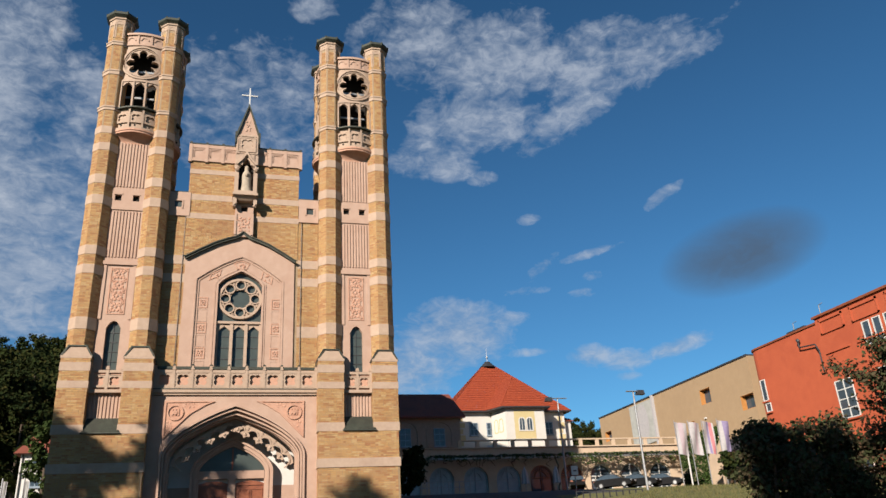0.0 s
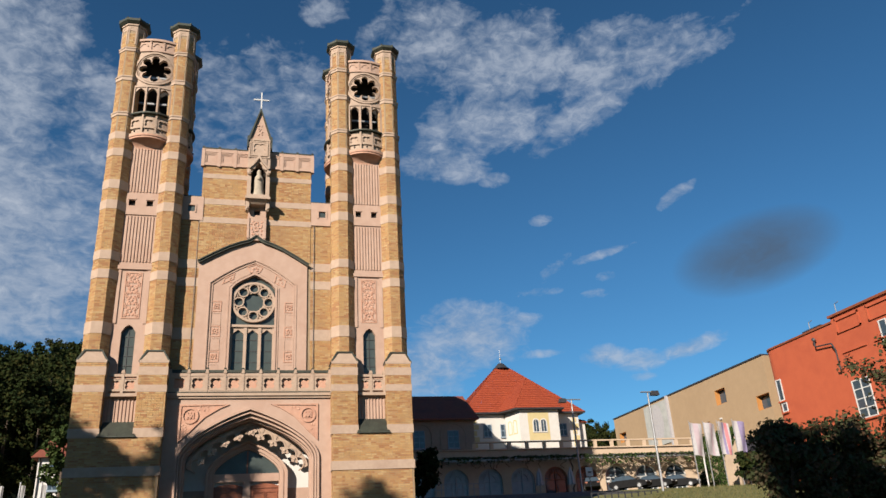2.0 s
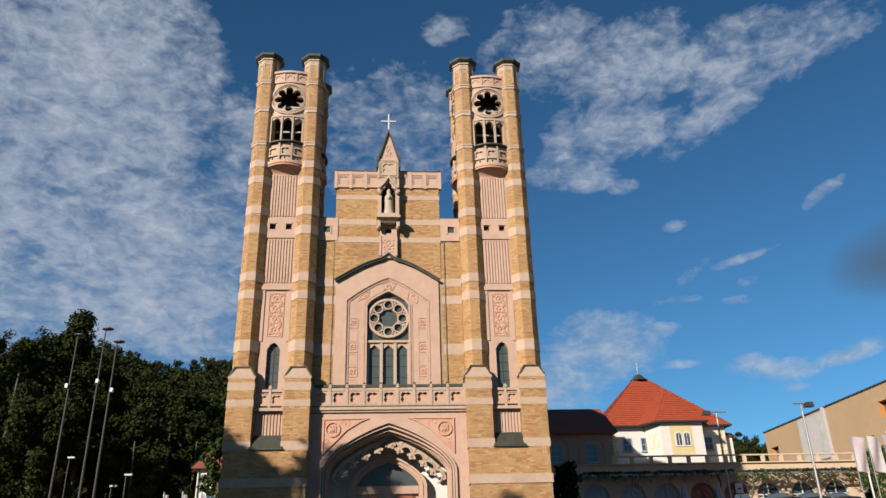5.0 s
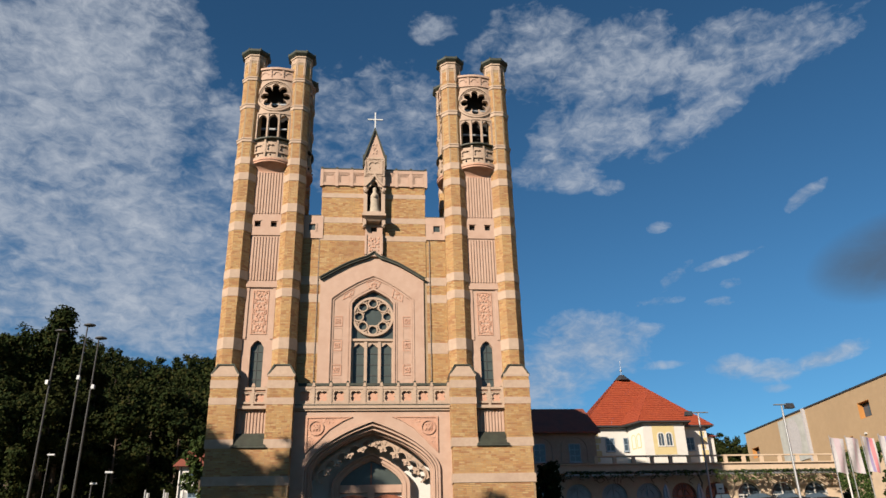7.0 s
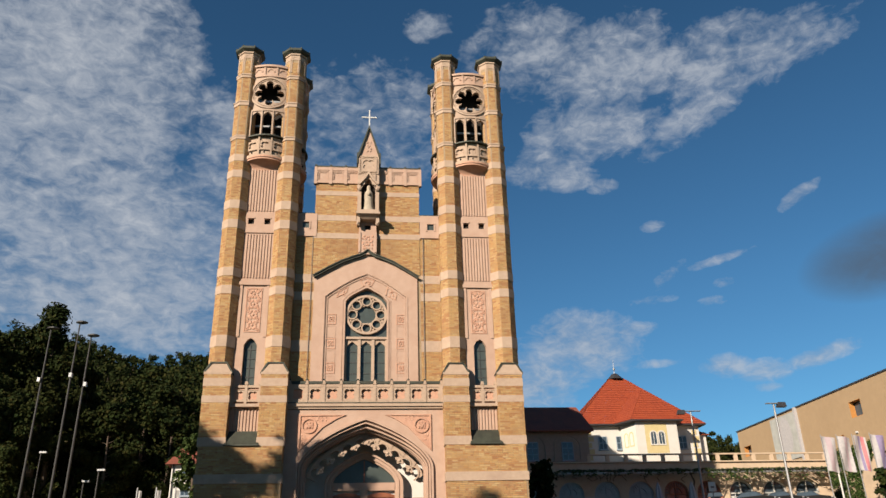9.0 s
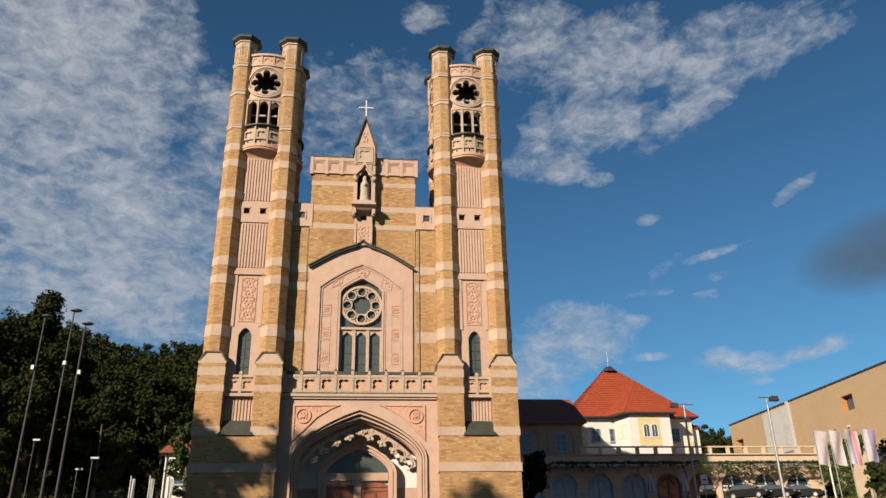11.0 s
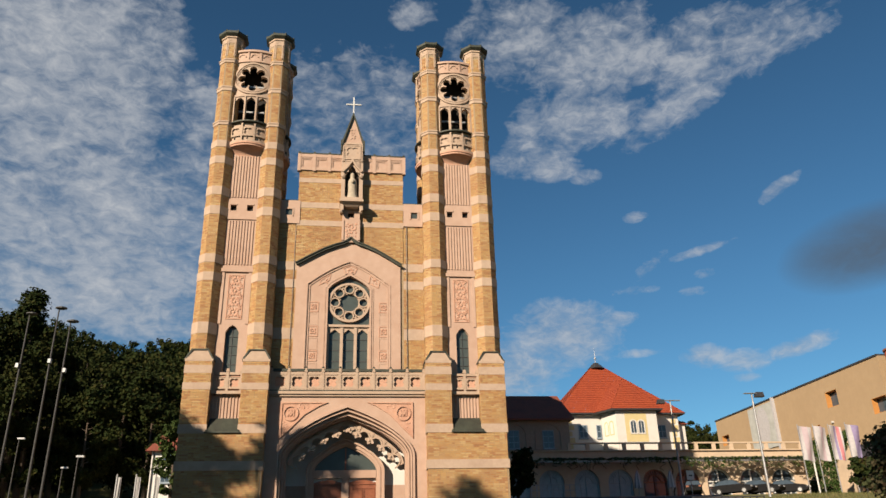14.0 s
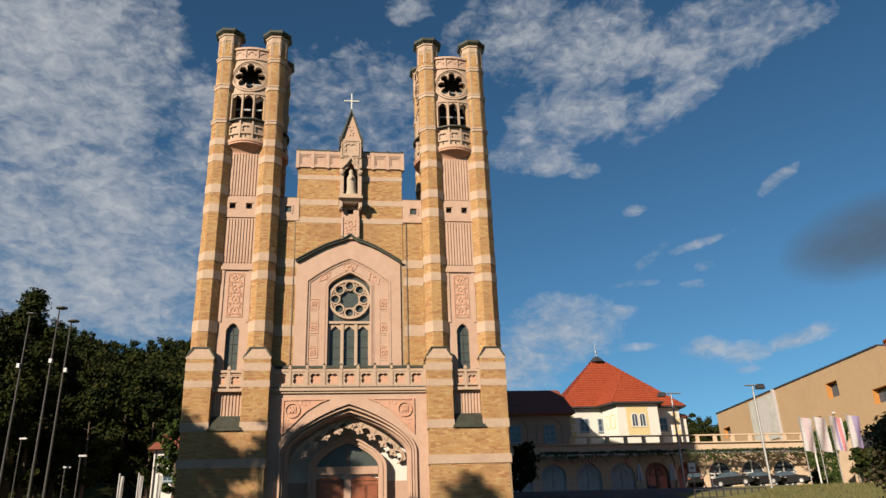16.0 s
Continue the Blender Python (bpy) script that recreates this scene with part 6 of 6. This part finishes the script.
for u in (-0.2679, -0.2455, -0.2229):
    pennant(u, 45, 0.1188, 1.7, 0.19, M_CLOTH, "narrow white banner flag on a pole", "white flags by the car park", [(0.35, 0.65, M_BANNER)])

# sign on a post
x, y = 0.4610 * 60, 60.0
sign = thing("road_sign", "small white board sign on a steel post", "sign", at=(x, y, ground_height(x, y) - 0.1))
m = Mesh()
m.tube((x, y, ground_height(x, y) - 0.1), (x, y, 1.6 + 0.119 * y), 0.04)
part("post", m, M_METAL, sign)
m = Mesh()
m.box(x - 0.3, x + 0.3, y - 0.06, y - 0.03, 1.6 + 0.1075 * y, 1.6 + 0.1195 * y)
part("board", m, M_WHITE, sign)
m = Mesh()
m.box(x - 0.14, x + 0.16, y - 0.064, y - 0.06, 1.6 + 0.112 * y, 1.6 + 0.114 * y)
part("lettering", m, M_DARKMETAL, sign)


def car(x, y, turn, label):
    """A saloon: lofted body, glass house, wheels and lights; built along its own x."""
    z = ground_height(x, y)
    at = Matrix.Translation((x, y, z)) @ Matrix.Rotation(turn, 4, "Z")
    t = thing("car", label, "car", "cars parked by the arcade", at=(x, y, z))
    m = Mesh()
    body = [(-2.15, 0.35), (-2.2, 0.75), (-1.9, 0.92), (-1.2, 0.98), (1.0, 0.98), (1.95, 0.82), (2.2, 0.6), (2.15, 0.3), (1.7, 0.22), (-1.8, 0.22)]
    m.front(body, -0.86, 0.86)
    b = part("body", m, M_CARBLACK, t, place=at)
    m = Mesh()
    roof = [(-1.85, 0.93), (-1.35, 1.38), (-0.6, 1.47), (0.2, 1.44), (1.05, 0.97)]
    m.face_set([(px, s * (0.82 if pz < 1.1 else 0.62), pz) for s in (-1, 1) for px, pz in roof], [(0, 1, 2, 3, 4), (9, 8, 7, 6, 5)] + [(i, i + 5, i + 6, i + 1) for i in range(4)])
    part("glasshouse", m, M_PANE, t, place=at)
    m = Mesh()
    m.face_set([(px, s * 0.63, pz + 0.012) for s in (-1, 1) for px, pz in roof[1:4]], [(0, 3, 4, 1), (1, 4, 5, 2)])
    part("roof", m, M_CARBLACK, t, place=at)
    for wx in (-1.35, 1.35):
        for s in (-1, 1):
            m = Mesh()
            m.tube((wx, s * 0.70, 0.32), (wx, s * 0.88, 0.32), 0.32, 0.32, 16)
            w = part("wheel", m, M_RUBBER, t, place=at)
            m = Mesh()
            m.tube((wx, s * 0.87, 0.32), (wx, s * 0.89, 0.32), 0.2, 0.2, 12)
            part("rim", m, M_METAL, w, place=at)
    for s in (-1, 1):
        m = Mesh()
        m.box(2.0, 2.2, s * 0.62 - 0.16, s * 0.62 + 0.16, 0.6, 0.74)
        part("headlight", m, M_METAL, t, place=at)
        m = Mesh()
        m.box(-2.22, -2.1, s * 0.66 - 0.14, s * 0.66 + 0.14, 0.7, 0.85)
        part("taillight", m, M_DOOR, t, place=at)


car(0.520 * 80, 80, -0.85, "black saloon car parked on the slope")
car(0.560 * 82, 82, -0.9, "black saloon car parked near the pergola")
car(0.598 * 84, 84, -0.8, "black saloon car parked beside the ivy wall")
car(0.462 * 84, 84, 1.2, "dark saloon car parked nose to the arcade")


def closed_umbrella(u, y):
    x = u * y
    z = ground_height(x, y)
    t = thing("parasol", "closed white parasol standing before the arcade", "parasol", "closed parasols", at=(x, y, z))
    m = Mesh()
    m.tube((x, y, z), (x, y, 1.6 + 0.121 * y), 0.04)
    part("pole", m, M_METAL, t)
    m = Mesh()
    k = 12
    prof = ((1.6 + 0.098 * y, 0.42), (1.6 + 0.105 * y, 0.34), (1.6 + 0.113 * y, 0.26), (1.6 + 0.120 * y, 0.05))
    for zz, r in prof:
        m.v += [(x + r * math.cos(2 * math.pi * i / k) * (1.15 if i % 2 else 0.8), y + r * math.sin(2 * math.pi * i / k) * (1.15 if i % 2 else 0.8), zz) for i in range(k)]
    for j in range(len(prof) - 1):
        m.f += [(j * k + i, j * k + (i + 1) % k, (j + 1) * k + (i + 1) % k, (j + 1) * k + i) for i in range(k)]
    part("canopy", m, M_CLOTH, t)


closed_umbrella(0.388, 86)
closed_umbrella(0.4335, 86)


def fence(u0, u1, y, v, n, mat, label):
    x0, x1 = u0 * y, u1 * y
    top = 1.6 + v * y
    z = min(ground_height(x0, y), ground_height(x1, y)) - 0.3
    t = thing("fence", label, "fence", at=(x0, y, z))
    for i in range(n + 1):
        x = x0 + (x1 - x0) * i / n
        m = Mesh()
        m.box(x - 0.035, x + 0.035, y - 0.035, y + 0.035, z, top)
        part("post", m, mat, t)
    for k in (0.03, 0.55):
        m = Mesh()
        m.box(x0, x1, y - 0.03, y + 0.03, top - k - 0.03, top - k + 0.03)
        part("rail", m, mat, t)


fence(0.222, 0.31, 78, 0.1035, 12, M_METAL, "low grey metal railing before the arcade")
fence(0.46, 0.56, 52, 0.0860, 10, M_DARKMETAL, "dark metal railing along the grass bank")

# low house among the trees on the left
def small_house():
    y = 88.0
    x0, x1 = -0.2305 * y, -0.196 * y
    z0, ze = ground_height(-19, y) - 1, 1.6 + 0.1510 * y
    t = thing("small_house", "small white house with a dark red roof among trees", "house", at=(x0 + 2, y, z0))
    m = Mesh()
    m.box(x0, x1 + 4, y, y + 7, z0, ze)
    part("wall", m, M_PLASTER, t)
    m = Mesh()
    m.face_set([(x0 - 0.6, y - 0.7, ze - 0.2), (x1 + 4.5, y - 0.7, ze - 0.2), (x1 + 4.5, y + 3.5, ze + 3.2), (x0 + 1.2, y + 3.5, ze + 3.2), (x1 + 4.5, y + 7.7, ze - 0.2), (x0 - 0.6, y + 7.7, ze - 0.2)],
               [(0, 1, 2, 3), (3, 2, 4, 5), (0, 3, 5), (1, 4, 2), (0, 5, 4, 1)])
    part("roof", m, M_ROOFDARK, t)
    window(t, x0 + 1.2, 1.6 + 0.133 * y, 0.9, 1.1, y - 0.04, M_BLUEFRAME, M_PANE, 2, 1)
    window(t, x0 + 1.2, 1.6 + 0.112 * y, 0.9, 1.1, y - 0.04, M_BLUEFRAME, M_PANE, 2, 1)
    m = Mesh()
    m.tube((x0 + 0.2, y - 0.1, z0), (x0 + 0.2, y - 0.1, ze - 0.2), 0.06)
    part("rain_pipe", m, M_DARKMETAL, t)


small_house()

# ---- trees ----
M_LEAFGREEN = material("sunlit_green_leaf", (0.0222, 0.03848, 0.00888), (0.03404, 0.05328, 0.01258), 0.5, 0.85, 0.0, island=[(0.0222, 0.037, 0.00962), (0.0333, 0.0518, 0.01184), (0.0185, 0.03182, 0.00888), (0.0407, 0.05328, 0.0148)], spec=0.1)
tree("climbing_bush", -0.2035 * 84, 84.0, 8.5, 2.0, 3, M_LEAFGREEN, "green leafy bush against the white house", 0.2, 4200, 0.1)
def bank_tree(name, u, y, v, spread, seed, label, count, low):
    """A tree on the bank whose top stands at the slope v over the eye."""
    x = u * y
    z = ground_height(x, y) - 0.1
    tree(name, x, y, (1.6 + v * y - z) / 0.98, spread, seed, M_LEAFDARK, label, 0.085, count, low)


bank_tree("maple", 1.085, 24.0, 0.300, 3.0, 21, "dark red-leaved maple at the edge of the bank", 7500, 0.22)
bank_tree("maple", 0.772, 24.5, 0.168, 1.9, 22, "low dark red-leaved maple on the bank", 9000, 0.15)
bank_tree("maple", 0.860, 25.0, 0.160, 2.2, 23, "low dark leaved maple beside the orange building", 9000, 0.15)
bank_tree("maple", 0.950, 25.5, 0.150, 2.4, 25, "low dense dark maple under the taller one", 9000, 0.15)
tree("shrub", 0.722 * 60, 60.0, 2.6, 1.8, 24, M_LEAF, "dark green rounded shrub on the grass bank", 0.2, 2200, 0.1)

tree("shrub", 0.226 * 66, 66.0, 3.7, 1.9, 26, M_LEAF, "dark green shrub close to the church wall", 0.16, 3200, 0.08)
# the wood on the hill: far trees joined, the nearest ones single
def wood(name, area, count, seed, hmin, hmax, label, limit=None):
    rnd = random.Random(seed)
    m = Mesh()
    trunks = Mesh()
    for _ in range(count):
        x, y = area(rnd)
        z = ground_height(x, y)
        h = rnd.uniform(hmin, hmax)
        if limit:
            h = min(h, 1.6 + limit(x / y) * y - z - rnd.uniform(0, 3))
            if h < 5:
                continue
        r = h * rnd.uniform(0.20, 0.30)
        trunks.tube((x, y, z - 0.5), (x, y, z + h * 0.8), 0.25, 0.06, 5)
        tiers = 5
        for k in range(tiers):
            f = k / (tiers - 1)
            rr = r * (0.75 + 0.5 * math.sin(math.pi * (0.25 + 0.6 * f))) * (1 - 0.45 * f)
            for q in range(6 if k < tiers - 1 else 2):
                a = rnd.uniform(0, 6.28)
                o = rr * rnd.uniform(0.35, 0.8) * (1 if k < tiers - 1 else 0.3)
                leaves(m, (x + o * math.cos(a), y + o * math.sin(a), z + h * (0.18 + 0.76 * f) + rnd.uniform(-0.5, 0.5)), rr * 0.5, 50, 0.26, rnd, 0.8)
    w = thing_mesh(name, m, M_LEAF, label, "wood", kind="stuff")
    part("trunks", trunks, M_BARK, w)


def left_slope(rnd):
    y = rnd.uniform(100, 190)
    return rnd.uniform(-0.62, -0.15) * y, y


def skyline(u):
    """How steeply the top of the wood stands over the eye."""
    return 0.292 + 0.05 * step(-0.28, -0.44, u)


wood("hillside_wood", left_slope, 260, 5, 14, 21, "dense dark green mixed wood covering the hillside", skyline)
# wood out of view on the left hill, added to block the sun
wood("upper_wood", lambda rnd: (rnd.uniform(-150, -62), rnd.uniform(18, 95)), 110, 8, 17, 24, "tall dark wood added out of view to shade the hillside", lambda u: 9.0)
wood("distant_wood", lambda rnd: (rnd.uniform(80, 128), rnd.uniform(190, 235)), 120, 6, 11, 16, "far green wood on the low ridge", lambda u: 0.187)
for i, (u, y, v, s) in enumerate(((-0.397, 92, 0.366, 6.5), (-0.412, 93, 0.325, 3.8), (-0.380, 93, 0.315, 3.8), (-0.47, 88, 0.325, 4.6), (-0.345, 96, 0.270, 4.5), (-0.27, 98, 0.255, 4.6), (-0.235, 96, 0.22, 3.6), (-0.43, 84, 0.24, 4.6), (-0.52, 90, 0.33, 5.0), (-0.31, 92, 0.22, 4.0))):
    h = 1.6 + v * y - ground_height(u * y, y)
    tree("forest_tree", u * y, y, h, s, 30 + i, M_LEAF, "tall dark green tree at the edge of the wood", 0.19, 13000, 0.1, i == 0, group="trees at the edge of the wood")
# trees behind the camera, whose shade lies on the foot of the church
for i, (x, y, h, s) in enumerate(((-22.1, 20.4, 16.4, 2.4), (-22.1, 18.8, 17.8, 2.4), (-21.2, 17.2, 19.2, 2.6), (-22.4, 18.0, 18.3, 2.4), (-20.5, 14.2, 18.5, 2.4), (-20.2, 11.4, 20.2, 2.8), (-18.9, 8.4, 22.5, 2.4), (-18.7, 5.6, 22.3, 2.8), (-25.5, 22.0, 16.1, 2.8), (-27.3, 0.0, 28.4, 2.6), (-25.4, 1.5, 26.2, 2.4), (-29.8, -1.0, 27.4, 2.6))):
    tree("shade_tree", x, y, h, s, 60 + i, M_LEAFGREEN, "leafy green tree beside the road", 0.14, 5000, 0.12, group="trees beside the road")
# more unseen trees, added to shade the maples on the bank
for i, (x, y, h, s) in enumerate(((-6.4, -13.0, 29.1, 5.0), (-10.4, -17.0, 30.3, 5.5), (-3.3, -9.5, 26.9, 4.6), (-15.1, -14.0, 30.1, 5.0))):
    tree("shade_tree", x, y, h, s, 80 + i, M_LEAFGREEN, "tall leafy green tree added out of view to shade the bank", 0.4, 5000, 0.12, group="trees beside the road")
# unseen trees far behind the camera, added to cut down skylight
wood("park_wood", lambda rnd: (rnd.uniform(-130, 120), rnd.uniform(-120, -55)), 100, 9, 13, 17, "green trees added behind the camera to hide low sky")


def grass_tufts():
    """Dry blades along the crest of the bank."""
    rnd = random.Random(15)
    m = Mesh()
    for _ in range(9000):
        y = rnd.uniform(36, 50)
        x = rnd.uniform(0.5, 0.95) * y
        z = ground_height(x, y)
        a, h, w = rnd.uniform(0, 3.14), rnd.uniform(0.06, 0.2), 0.02
        dx, dy = math.cos(a) * w, math.sin(a) * w
        lx, ly = rnd.uniform(-0.08, 0.08), rnd.uniform(-0.08, 0.08)
        m.face_set([(x - dx, y - dy, z - 0.02), (x + dx, y + dy, z - 0.02), (x + lx, y + ly, z + h)], [(0, 1, 2)])
    thing_mesh("bank_grass", m, M_GRASSBLADE, "dry yellow-green grass blades on the bank", "grass", kind="stuff")


M_GRASSBLADE = material("grass_blade", (0.05328, 0.05624, 0.01302), (0.0888, 0.08288, 0.02072), 3, 0.9, 0.0, island=[(0.04144, 0.05032, 0.01184), (0.07696, 0.074, 0.01776), (0.1066, 0.08584, 0.03256), (0.0592, 0.06216, 0.01421)])
grass_tufts()

# ---- single bricks at the foot of the towers ----
def single_bricks():
    kinds = []
    rnd = random.Random(77)
    for w in (0.256, 0.121):
        for _ in range(3):
            m = Mesh()
            o = 0.012 * rnd.uniform(0.7, 1.3)
            m.box(0, w, -o, 0.002, 0, 0.070, (0.002, w - 0.002, -o, 0.002))
            me = m.data("brick")
            me.materials.append(M_BRICK)
            kinds.append((w, me))
    for tx, body in zip(TOWERS, TOWER_BODIES):
        count = 0
        rows = 22
        h = (6.06 - 4.2) / rows
        for r in range(rows):
            s = 0.004 + (0.0 if r % 2 else 0.135)
            if r % 2 == 0:
                place = Matrix.Translation((tx - 1.86 + 0.004, 35.616, 4.2 + r * h + 0.007))
                part("brick", kinds[3 + r % 3][1], None, body, place=place)
            while s < 3.72 - 0.13:
                w, me = kinds[rnd.randrange(3)] if s + 0.27 < 3.72 and rnd.random() < 0.8 else kinds[3 + rnd.randrange(3)]
                place = Matrix.Translation((tx - 1.86 + s, 35.616, 4.2 + r * h + 0.007))
                part("brick", me, None, body, place=place)
                s += w + 0.014


single_bricks()
